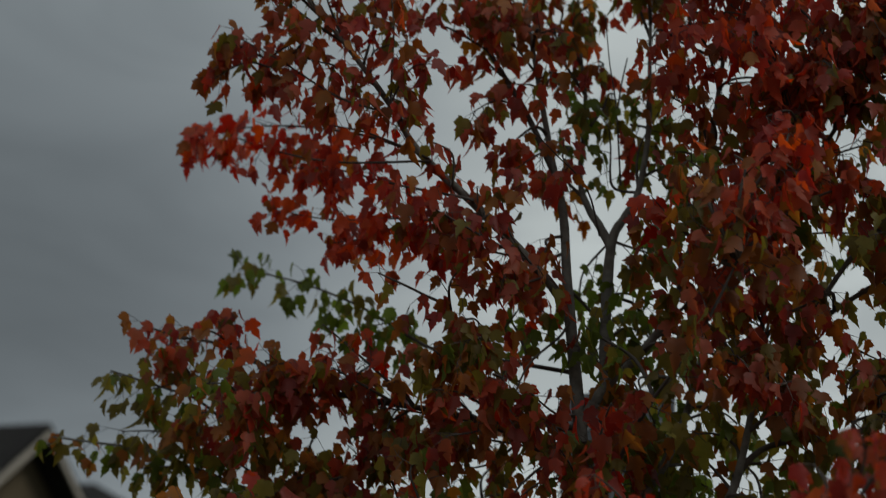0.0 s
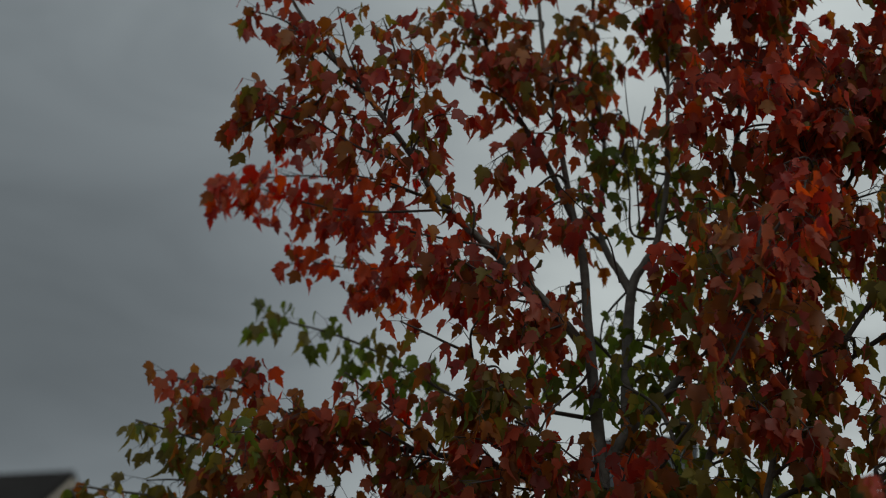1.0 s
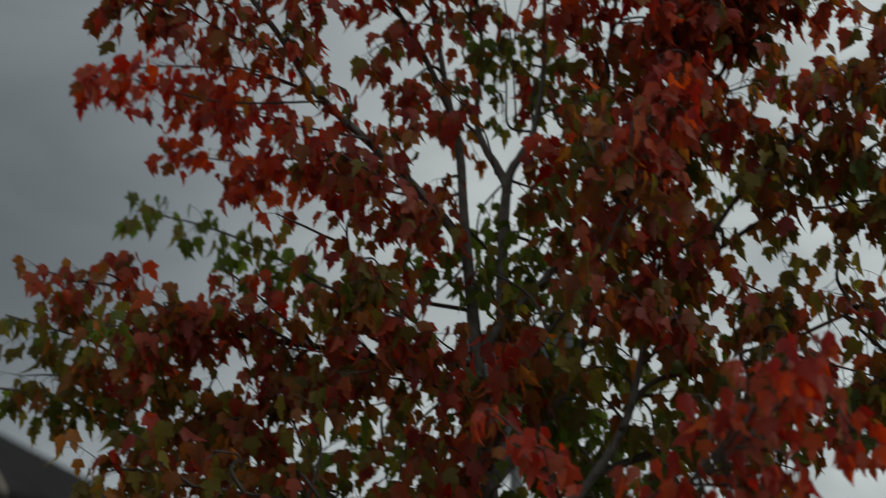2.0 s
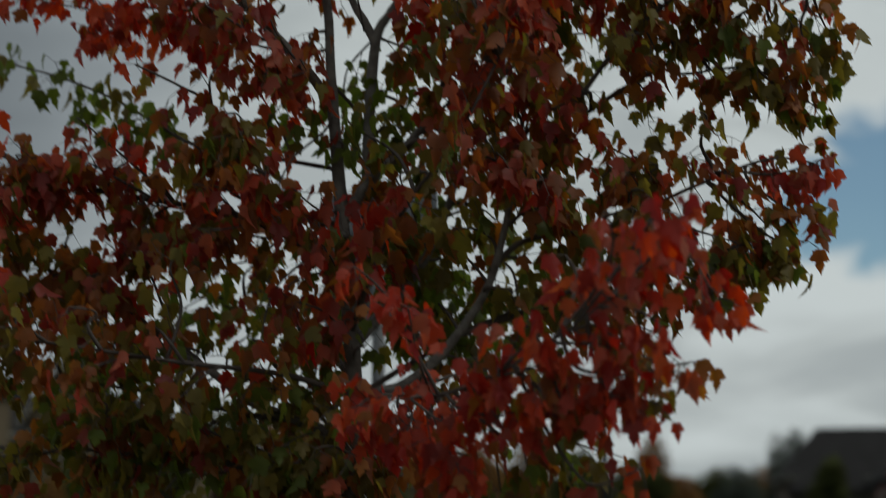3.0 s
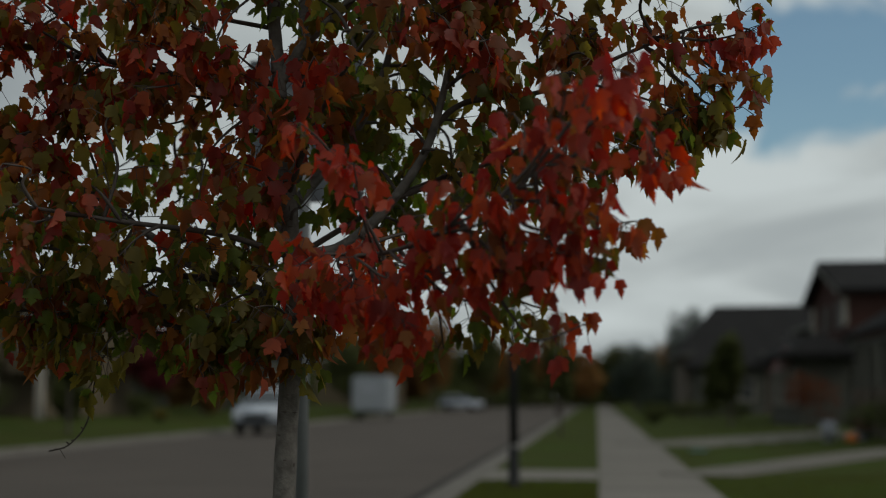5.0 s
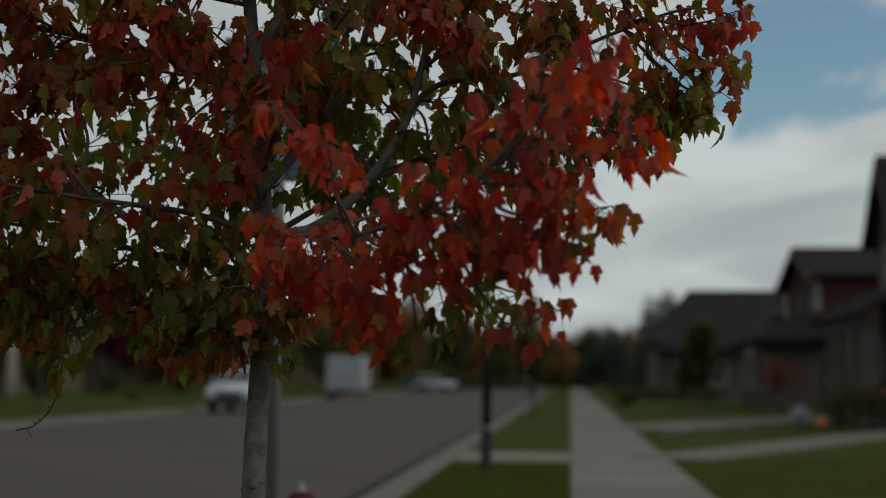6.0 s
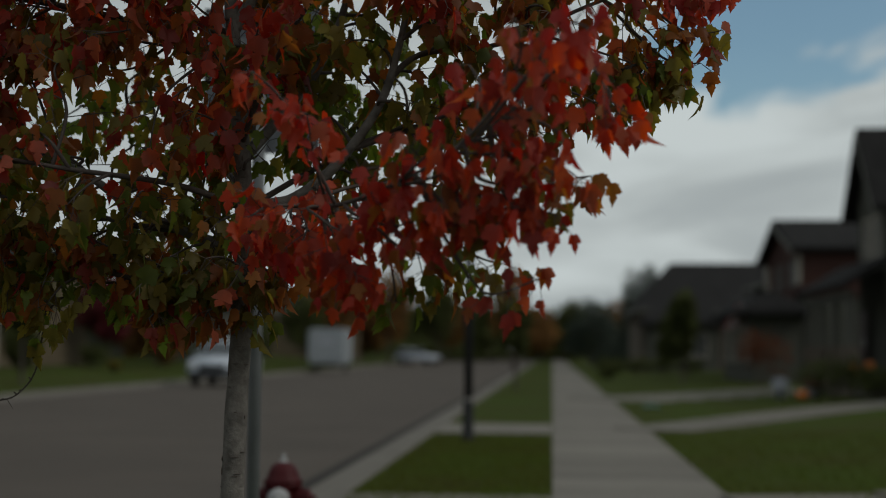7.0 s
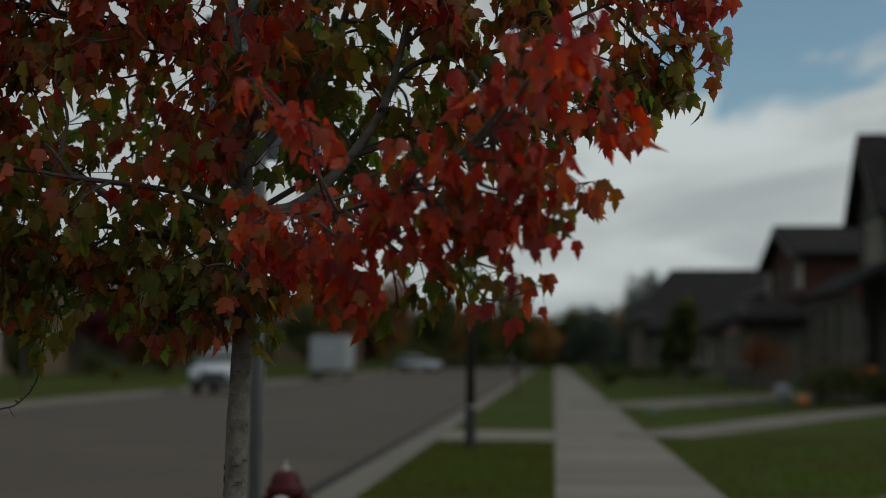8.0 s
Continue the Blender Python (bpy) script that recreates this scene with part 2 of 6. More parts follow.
def boxes(*rows, bevel=0.0):
    bm = bmesh.new()
    for r in rows:
        box(bm, *r, bevel=bevel)
    return bm


def lathe(profile, sides=20, axis_matrix=None, bm=None):
    """A turned shape from (radius, height) rows."""
    bm = bm or bmesh.new()
    mt = axis_matrix or Matrix.Identity(4)
    rings = []
    for r, z in profile:
        rings.append([bm.verts.new(mt @ Vector((max(r, 1e-4) * math.cos(2 * math.pi * i / sides), max(r, 1e-4) * math.sin(2 * math.pi * i / sides), z))) for i in range(sides)])
    for a, b in zip(rings, rings[1:]):
        for i in range(sides):
            bm.faces.new((a[i], a[(i + 1) % sides], b[(i + 1) % sides], b[i]))
    bm.faces.new(list(reversed(rings[0])))
    bm.faces.new(rings[-1])
    return bm


def prism(points, y0, y1, bm=None):
    """An outline in x and z pushed from y0 to y1."""
    bm = bm or bmesh.new()
    a = [bm.verts.new((x, y0, z)) for x, z in points]
    b = [bm.verts.new((x, y1, z)) for x, z in points]
    n = len(points)
    bm.faces.new(a)
    bm.faces.new(list(reversed(b)))
    for i in range(n):
        bm.faces.new((a[(i + 1) % n], a[i], b[i], b[(i + 1) % n]))
    bmesh.ops.recalc_face_normals(bm, faces=bm.faces[:])
    return bm


def tube(bm, pts, radii, sides=8, knobs=0.0, rng=None):
    """A tapered round stem through points."""
    rings, up = [], Vector((0, 1, 0.13)).normalized()
    for i, p in enumerate(pts):
        d = (pts[min(i + 1, len(pts) - 1)] - pts[max(i - 1, 0)]).normalized()
        side = d.cross(up)
        side = side.normalized() if side.length > 1e-4 else Vector((1, 0, 0))
        other = side.cross(d).normalized()
        k = 1 + (rng.uniform(-knobs, knobs) if rng else 0)
        rings.append([bm.verts.new(p + (side * math.cos(2 * math.pi * j / sides) + other * math.sin(2 * math.pi * j / sides)) * radii[i] * k) for j in range(sides)])
    for a, b in zip(rings, rings[1:]):
        for j in range(sides):
            bm.faces.new((a[j], b[j], b[(j + 1) % sides], a[(j + 1) % sides]))
    bm.faces.new(list(reversed(rings[-1])))
    bm.faces.new(rings[0])
    return bm


def spline(ctrl, steps):
    """A smooth line through control points."""
    pts, n = [], len(ctrl)
    for i in range(n - 1):
        p0, p1, p2, p3 = ctrl[max(i - 1, 0)], ctrl[i], ctrl[i + 1], ctrl[min(i + 2, n - 1)]
        for s in range(steps):
            t = s / steps
            pts.append(0.5 * ((2 * p1) + (p2 - p0) * t + (2 * p0 - 5 * p1 + 4 * p2 - p3) * t * t + (3 * p1 - p0 - 3 * p2 + p3) * t ** 3))
    pts.append(ctrl[-1].copy())
    return pts


# ---- ground, road, kerbs, pavements ----
NEAR, FAR = -30.0, 420.0
ROAD_L, ROAD_R = -16.6, -2.85      # asphalt edges
STRIP_L = -2.1                     # grass strip from here to the pavement at x = 0
WALK_R = 1.83                      # far edge of the pavement


def sheet(name, outline, mat, label, category):
    """Ground strips with one cross-section of (x, z), along y."""
    bm = bmesh.new()
    ys = [NEAR, 0, 10, 20, 35, 60, 100, 180, FAR]
    rows = [[bm.verts.new((x, y, z)) for x, z in outline] for y in ys]
    for a, b in zip(rows, rows[1:]):
        for i in range(len(outline) - 1):
            bm.faces.new((a[i], a[i + 1], b[i + 1], b[i]))
    ob = new(name, finish(bm, name, mat))
    return tagged(ob, label, category, kind="structure")


def ground():
    bm = bmesh.new()
    xs = [(-1500, -0.02), (-60, 1.0), (-30, 0.8), (-22, 0.45), (-17.4, 0.0), (-17.3, -0.35), (-2.3, -0.35), (-2.2, 0.0), (0, 0), (0.05, -0.06), (1.78, -0.06), (1.83, 0), (8, 0.12), (14, 0.25), (60, 0.3), (1500, -0.02)]
    ys = [-1500, -60, NEAR, 0, 12, 30, 60, 120, 250, FAR, 1500]
    rows = [[bm.verts.new((x, y, z + (noise.noise((x * 0.3, y * 0.3, 0)) * 0.03 if x > 2 or x < -18 else 0))) for x, z in xs] for y in ys]
    for a, b in zip(rows, rows[1:]):
        for i in range(len(xs) - 1):
            bm.faces.new((a[i], a[i + 1], b[i + 1], b[i]))
    return tagged(new("ground", finish(bm, "ground", "lawn")), "mown green lawn ground along a suburban street", "ground", kind="structure")


ground_ob = ground()
road = sheet("road", [(ROAD_L, -0.15), (-13, -0.11), (-9.7, -0.08), (-6, -0.11), (ROAD_R, -0.15)], "asphalt", "worn grey-brown asphalt street", "road")
kerb_r = sheet("kerb", [(ROAD_R - 0.02, -0.148), (ROAD_R, -0.14), (-2.34, -0.13), (-2.30, -0.02), (-2.26, 0.006), (STRIP_L - 0.02, 0.008), (STRIP_L, -0.03)], "concrete", "pale concrete kerb and gutter beside the grass strip", "kerb")
kerb_l = sheet("kerb", [(-17.35, -0.03), (-17.33, 0.008), (-17.17, 0.006), (-17.13, -0.02), (-17.1, -0.13), (ROAD_L, -0.14), (ROAD_L + 0.02, -0.148)], "concrete", "pale concrete kerb and gutter on the far side", "kerb")
# dark wet seam where asphalt meets the gutter
seam = sheet("road_seam", [(ROAD_R - 0.20, -0.1425), (ROAD_R - 0.1, -0.140), (ROAD_R + 0.01, -0.1365)], "tar", "dark dirty seam between asphalt and gutter", "road seam")

pavement = thing("pavement", "pale concrete pavement in square slabs", "pavement", kind="structure")
slab_bm = bmesh.new()
box(slab_bm, 0.008, WALK_R - 0.008, -0.905, 0.905, -0.12, 0.012)
slab_mesh = finish(slab_bm, "slab", "concrete")


def walkway(name, label, pts, width):
    """A concrete path along a line on the lawn, slab by slab."""
    ob = thing(name, label, "path", kind="structure")
    for (x0, y0, z0), (x1, y1, z1) in zip(pts, pts[1:]):
        d = Vector((x1 - x0, y1 - y0, 0))
        k = max(1, round(d.length / 1.5))
        for i in range(k):
            t = (i + 0.5) / k
            bm = bmesh.new()
            box(bm, -d.length / k / 2 + 0.006, d.length / k / 2 - 0.006, -width / 2, width / 2, -0.1, 0.03)
            p = part("slab", bm, "concrete", ob)
            p.matrix_basis = Matrix.Translation((x0 + d.x * t, y0 + d.y * t, z0 + (z1 - z0) * t)) @ Matrix.Rotation(math.atan2(d.y, d.x), 4, "Z")
    return ob


walkway("path", "concrete path across the grass strip", [(STRIP_L, 26.3, -0.01), (0, 26.3, -0.01)], 3.2)
walkway("path", "concrete path across the near grass strip", [(STRIP_L, 13.6, -0.01), (0, 13.6, -0.01)], 1.5)
walkway("path", "concrete front path curving up to a porch", [(WALK_R, 26.2, 0.0), (3.4, 28.6, 0.03), (6.3, 33.4, 0.09), (9.8, 38.6, 0.15)], 1.6)
walkway("path", "concrete front path beside the near lawn", [(WALK_R, 13.8, 0.0), (5.0, 14.4, 0.06), (10.0, 15.4, 0.13)], 1.3)
walkway("driveway", "pale concrete driveway up to a garage", [(WALK_R, 41.5, 0.0), (5, 45.0, 0.06), (9.5, 50.5, 0.15)], 3.6)


# ---- blades of grass, nearest lawns ----
def grass_patch(name, x0, x1, y0, y1, count, seed):
    rng = random.Random(seed)
    verts, faces = [], []
    for _ in range(count):
        x, y = rng.uniform(x0, x1), y0 + (y1 - y0) * rng.random() ** 1.5
        z = 0.0 if x < 1.9 else (x - 1.83) / 6.17 * 0.12
        a, h, w, lean = rng.uniform(0, 6.28), rng.uniform(0.03, 0.075), rng.uniform(0.004, 0.008), rng.uniform(-0.03, 0.03)
        i = len(verts)
        dx, dy = math.cos(a) * w, math.sin(a) * w
        verts += [(x - dx, y - dy, z - 0.01), (x + dx, y + dy, z - 0.01), (x + lean, y + lean * 0.5, z + h)]
        faces.append((i, i + 1, i + 2))
    me = bpy.data.meshes.new(name)
    me.from_pydata(verts, [], faces)
    me.materials.append(M["grass"])
    return tagged(new(name, me), "short mown autumn grass blades on the lawn", "grass", kind="stuff")


grass_patch("grass", STRIP_L + 0.03, -0.02, 9.0, 24.5, 26000, 3)
grass_patch("grass", WALK_R + 0.02, 7.5, 12.0, 25.5, 26000, 4)


# ---- the maple ----
TREE = Vector((-1.02, 4.44, 0.0))
rng = random.Random(7)
maple = thing("maple_tree", "young maple with red and green autumn leaves on grass", "tree", pose(*TREE))


def V(*rows):
    return [Vector(r) for r in rows]


LIMB_PLAN = {}


def limb_line(name, thick, thin_end, *pts):
    """A limb through points, with its radius at the foot and at the tip."""
    LIMB_PLAN[name] = (V(*pts), thick, thin_end)


limb_line("trunk", 0.044, 0.006, (-1.03, 4.44, -0.05), (-1.01, 4.44, 0.5), (-0.985, 4.44, 1.3), (-0.965, 4.44, 1.75), (-0.98, 4.44, 2.1), (-1.005, 4.43, 2.4), (-1.03, 4.42, 2.7), (-1.055, 4.41, 3), (-1.07, 4.41, 3.25), (-1.11, 4.41, 3.45), (-1.17, 4.41, 3.8), (-1.23, 4.41, 4.2), (-1.29, 4.42, 5))
limb_line("leader", 0.027, 0.005, (-0.97, 4.46, 2.2), (-0.955, 4.52, 2.45), (-0.955, 4.53, 2.7), (-0.95, 4.53, 2.95), (-0.93, 4.54, 3.19), (-0.885, 4.55, 3.28), (-0.84, 4.56, 3.37), (-0.8, 4.56, 3.6), (-0.79, 4.56, 3.9), (-0.77, 4.6, 4.8))
limb_line("leader_fork", 0.017, 0.004, (-0.935, 4.54, 3.17), (-0.98, 4.55, 3.26), (-1.02, 4.56, 3.33), (-1.055, 4.58, 3.46), (-1.04, 4.6, 3.75), (-1.06, 4.6, 4), (-1.1, 4.62, 4.8))
limb_line("left_high", 0.019, 0.004, (-1.06, 4.41, 2.92), (-1.099, 4.3, 2.99), (-1.285, 4.19, 3.199), (-1.486, 4.09, 3.402), (-1.569, 4.01, 3.554), (-1.715, 3.94, 3.767), (-1.975, 3.87, 4.119), (-2.076, 3.82, 4.383))
limb_line("left_high_twin", 0.012, 0.003, (-1.1, 4.41, 3.4), (-1.21, 4.39, 3.66), (-1.34, 4.37, 3.9), (-1.41, 4.34, 4.09), (-1.48, 4.32, 4.35), (-1.51, 4.3, 4.59))
limb_line("right_mid", 0.021, 0.004, (-1.01, 4.43, 2.52), (-0.93, 4.42, 2.64), (-0.79, 4.42, 2.77), (-0.68, 4.42, 2.95), (-0.58, 4.42, 3.36), (-0.48, 4.45, 4), (-0.4, 4.45, 4.6))
limb_line("right_back", 0.02, 0.004, (-0.97, 4.46, 2.12), (-0.88, 4.56, 2.26), (-0.79, 4.62, 2.4), (-0.71, 4.65, 2.58), (-0.63, 4.66, 2.85), (-0.51, 4.68, 3.08), (-0.41, 4.7, 3.36), (-0.28, 4.72, 3.9))
limb_line("right_low", 0.024, 0.004, (-0.965, 4.44, 1.88), (-0.9, 4.42, 1.945), (-0.8, 4.41, 1.975), (-0.67, 4.4, 2.08), (-0.54, 4.4, 2.26), (-0.48, 4.4, 2.44), (-0.43, 4.4, 2.7), (-0.37, 4.4, 3.1), (-0.28, 4.4, 3.6))
limb_line("right_arm", 0.011, 0.003, (-0.52, 4.4, 2.33), (-0.41, 4.42, 2.43), (-0.16, 4.46, 2.47), (0.12, 4.5, 2.6), (0.36, 4.5, 2.68), (0.5, 4.5, 2.66))
limb_line("right_top", 0.011, 0.003, (-0.45, 4.4, 2.58), (-0.25, 4.45, 2.82), (0.05, 4.5, 3.02), (0.35, 4.5, 3.2), (0.55, 4.5, 3.26))
limb_line("right_sweep", 0.01, 0.003, (-0.62, 4.4, 2.13), (-0.45, 4.48, 2.2), (-0.2, 4.5, 2.3), (0.1, 4.52, 2.36), (0.4, 4.52, 2.42))
limb_line("front_low", 0.009, 0.0025, (-0.86, 4.41, 1.95), (-0.757, 4.18, 1.927), (-0.599, 3.83, 1.886), (-0.427, 3.57, 1.898), (-0.234, 3.4, 1.968), (-0.075, 3.39, 2.08))
limb_line("front_high", 0.01, 0.003, (-0.98, 4.43, 2.15), (-0.871, 4.25, 2.31), (-0.716, 4.04, 2.472), (-0.517, 3.87, 2.657), (-0.365, 3.8, 2.908))
limb_line("front_left", 0.01, 0.003, (-1.02, 4.43, 2.51), (-1.24, 4.36, 2.55), (-1.34, 4.29, 2.7), (-1.4, 4.22, 2.87), (-1.48, 4.15, 2.92), (-1.61, 4.08, 2.98))
limb_line("left_low", 0.018, 0.003, (-0.97, 4.44, 1.8), (-1.18, 4.45, 1.88), (-1.33, 4.45, 1.94), (-1.5, 4.46, 2.06), (-1.77, 4.47, 2.17), (-2.1, 4.47, 2.3), (-2.38, 4.48, 2.39), (-2.68, 4.49, 2.5), (-2.91, 4.49, 2.54), (-3.11, 4.5, 2.57))
limb_line("left_low_twin", 0.012, 0.003, (-1.2, 4.45, 1.88), (-1.36, 4.52, 1.9), (-1.55, 4.6, 1.95), (-1.8, 4.65, 2), (-2.1, 4.7, 2.05), (-2.4, 4.7, 2.1))
limb_line("left_mid", 0.014, 0.003, (-1.01, 4.43, 2.35), (-1.2, 4.41, 2.48), (-1.46, 4.39, 2.57), (-1.82, 4.37, 2.64), (-2.08, 4.36, 2.73), (-2.3, 4.34, 2.84), (-2.48, 4.32, 2.88), (-2.61, 4.3, 2.92))
limb_line("left_sag", 0.009, 0.003, (-1.5, 4.47, 2.06), (-1.78, 4.45, 2.26), (-2.02, 4.43, 2.38), (-2.24, 4.42, 2.52), (-2.43, 4.4, 2.66), (-2.57, 4.38, 2.71), (-2.79, 4.36, 2.78))
limb_line("left_green", 0.008, 0.003, (-1.05, 4.43, 2.7), (-1.29, 4.51, 2.77), (-1.59, 4.6, 2.85), (-1.93, 4.68, 3.06), (-2.24, 4.77, 3.21), (-2.56, 4.85, 3.32))
limb_line("left_bottom", 0.013, 0.003, (-0.97, 4.44, 1.66), (-1.15, 4.4, 1.7), (-1.29, 4.38, 1.715), (-1.46, 4.36, 1.75), (-1.8, 4.36, 1.78), (-2.15, 4.38, 1.76))
limb_line("front_left_low", 0.011, 0.003, (-0.985, 4.43, 1.95), (-1.15, 4.25, 2), (-1.4, 4.05, 2.02), (-1.68, 3.95, 2.06), (-1.95, 3.9, 2.1))
limb_line("right_crown", 0.01, 0.003, (-0.38, 4.4, 3.05), (-0.25, 4.38, 3.3), (-0.05, 4.38, 3.6), (0.15, 4.4, 3.9), (0.25, 4.4, 4.3))
limb_line("right_fringe", 0.009, 0.003, (-0.3, 4.42, 2.78), (-0.1, 4.4, 3.05), (0.15, 4.4, 3.25), (0.4, 4.42, 3.4), (0.58, 4.45, 3.46))
limb_line("back_right", 0.012, 0.003, (-0.96, 4.46, 1.95), (-0.8, 4.7, 2.1), (-0.6, 4.95, 2.25), (-0.4, 5.1, 2.4))
limb_line("back_left", 0.012, 0.003, (-0.98, 4.46, 2), (-1.15, 4.7, 2.15), (-1.4, 4.95, 2.3), (-1.7, 5.05, 2.4))
# side boughs: (how far along the limb, x, y, z of the tip, tone)
BOUGH_PLAN = {limb: [] for limb in LIMB_PLAN}


def boughs(limb, *rows):
    BOUGH_PLAN[limb] += rows


boughs("trunk", (0.64, -1.2, 4.2, 2.9, "C"), (0.76, -0.95, 4.15, 3.3, "C"), (0.78, -1.3, 4.2, 3.4, "C"), (0.83, -1.05, 4.2, 3.65, "C"), (0.88, -1.35, 4.2, 3.95, "C"), (0.93, -1.1, 4.3, 4.4, "C"), (0.44, -1.25, 4.15, 2.02, "c"), (0.55, -1.22, 4.15, 2.42, "c"), (0.58, -0.78, 4.75, 2.5, "G"), (0.62, -1.3, 4.3, 2.75, "C"), (0.86, -1, 4.2, 3.9, "C"), (0.9, -1.45, 4.4, 4.1, "C"))
boughs("leader", (0.35, -0.7, 4.8, 2.75, "G"), (0.5, -1.15, 4.8, 2.95, "G"), (0.6, -0.7, 4.75, 3.25, "G"), (0.7, -0.6, 4.65, 3.5, "O"), (0.8, -0.65, 4.5, 3.9, "C"), (0.9, -0.95, 4.6, 4.3, "C"))
boughs("leader_fork", (0.7, -1.15, 4.3, 4.05, "C"), (0.9, -0.95, 4.4, 4.5, "C"), (0.4, -1.25, 4.7, 3.55, "R"), (0.6, -0.9, 4.7, 3.9, "O"), (0.8, -1.25, 4.6, 4.3, "C"))
boughs("right_mid", (0.55, -0.55, 4.1, 3.2, "C"), (0.62, -0.25, 4.25, 3.4, "S"), (0.68, -0.5, 4.15, 3.6, "C"), (0.72, -0.75, 4.2, 3.75, "C"), (0.8, -0.35, 4.2, 3.85, "S"), (0.88, -0.75, 4.3, 4.15, "C"), (0.95, -0.5, 4.3, 4.35, "C"), (0.3, -0.62, 4.25, 2.72, "c"), (0.42, -0.45, 4.3, 2.95, "C"), (0.5, -0.8, 4.2, 3.05, "R"), (0.58, -0.35, 4.2, 3.2, "S"), (0.66, -0.72, 4.25, 3.45, "C"), (0.75, -0.3, 4.3, 3.6, "C"), (0.85, -0.6, 4.4, 3.95, "C"), (0.92, -0.25, 4.4, 4.1, "C"))
boughs("right_back", (0.45, -0.58, 4.85, 2.55, "O"), (0.55, -0.48, 4.75, 2.75, "R"), (0.6, -0.28, 4.65, 2.55, "R"), (0.75, 0.05, 4.7, 3.2, "O"), (0.85, 0.12, 4.65, 3.55, "R"), (0.95, -0.05, 4.7, 4, "C"), (0.3, -0.62, 4.9, 2.35, "G"), (0.42, -0.5, 4.9, 2.6, "o"), (0.5, -0.75, 4.9, 2.85, "G"), (0.6, -0.3, 4.8, 2.85, "O"), (0.7, -0.2, 4.75, 3.1, "R"), (0.8, -0.1, 4.7, 3.4, "R"), (0.9, -0.35, 4.7, 3.8, "C"))
boughs("right_low", (0.72, -0.35, 4.2, 3, "C"), (0.8, -0.45, 4.2, 3.2, "C"), (0.86, 0.02, 4.3, 3.3, "S"), (0.9, -0.3, 4.25, 3.65, "C"), (0.97, -0.05, 4.3, 3.85, "C"), (0.98, -0.4, 4.4, 4, "C"), (0.3, -0.62, 4.3, 1.85, "R"), (0.36, -0.55, 4.7, 1.95, "O"), (0.42, -0.75, 4.7, 2.3, "g"), (0.5, -0.36, 4.3, 2.22, "o"), (0.58, -0.68, 4.25, 2.5, "o"), (0.64, -0.2, 4.3, 2.66, "O"), (0.7, -0.6, 4.2, 2.78, "o"), (0.76, -0.1, 4.35, 2.95, "R"), (0.84, -0.2, 4.3, 3.35, "S"), (0.92, -0.1, 4.4, 3.6, "C"))
boughs("right_top", (0.55, 0.2, 4.5, 2.88, "R"), (0.65, 0.25, 4.5, 3.05, "O"), (0.78, 0.45, 4.5, 2.85, "R"), (0.95, 0.6, 4.5, 2.98, "O"), (0.3, -0.3, 4.3, 2.95, "R"), (0.45, 0, 4.4, 2.82, "O"), (0.6, 0.12, 4.4, 3.15, "R"), (0.7, 0.33, 4.45, 2.92, "O"), (0.85, 0.5, 4.5, 3.05, "R"), (0.92, 0.52, 4.5, 2.9, "O"))
boughs("right_sweep", (0.4, -0.3, 4.4, 2.12, "O"), (0.55, -0.05, 4.5, 2.16, "R"), (0.7, 0.12, 4.5, 2.22, "R"), (0.85, 0.34, 4.5, 2.3, "O"))
boughs("front_high", (0.4, -0.92, 4.05, 2.3, "c"), (0.6, -0.8, 4, 2.5, "r"), (0.9, -0.55, 3.9, 2.85, "C"))
boughs("left_low", (0.45, -1.7, 4.2, 1.95, "O"), (0.55, -1.65, 4.25, 2.3, "R"), (0.2, -1.3, 4.3, 2.1, "c"), (0.3, -1.45, 4.35, 1.85, "G"), (0.4, -1.6, 4.4, 2.25, "O"), (0.5, -1.8, 4.4, 2.1, "O"), (0.58, -1.75, 4.4, 2.42, "C"), (0.72, -2.1, 4.4, 2.55, "R"))
boughs("left_low_twin", (0.3, -1.5, 4.7, 1.8, "G"), (0.5, -1.75, 4.7, 1.85, "O"), (0.65, -2, 4.75, 2.2, "G"), (0.8, -2.2, 4.75, 1.9, "O"), (0.92, -2.5, 4.7, 2.2, "O"))
boughs("left_mid", (0.28, -1.44, 4.2, 2.46, "C"), (0.36, -1.62, 4.2, 2.42, "R"), (0.4, -1.6, 4.35, 2.48, "C"), (0.6, -1.95, 4.35, 2.58, "C"))
boughs("left_sag", (0.3, -1.9, 4.2, 2.22, "C"), (0.45, -2.1, 4.25, 2.38, "R"))
boughs("left_bottom", (0.35, -1.2, 4.2, 1.52, "R"), (0.55, -1.6, 4.2, 1.58, "O"), (0.7, -1.85, 4.25, 1.62, "R"), (0.8, -2.05, 4.3, 1.9, "O"), (0.9, -2.3, 4.35, 1.65, "O"), (0.5, -1.45, 4.2, 1.92, "C"), (0.6, -1.75, 4.3, 1.68, "O"), (0.75, -1.9, 4.3, 1.95, "C"), (0.85, -2.1, 4.4, 1.66, "R"), (0.95, -2.3, 4.4, 1.8, "O"))
boughs("front_left_low", (0.25, -1.25, 4.05, 2.15, "r"), (0.4, -1.45, 3.95, 1.85, "O"), (0.5, -1.55, 3.95, 2.2, "C"), (0.6, -1.75, 3.9, 1.9, "R"), (0.7, -1.75, 3.85, 2.25, "R"), (0.85, -2, 3.85, 1.95, "O"), (0.92, -2.05, 3.85, 2.25, "C"))
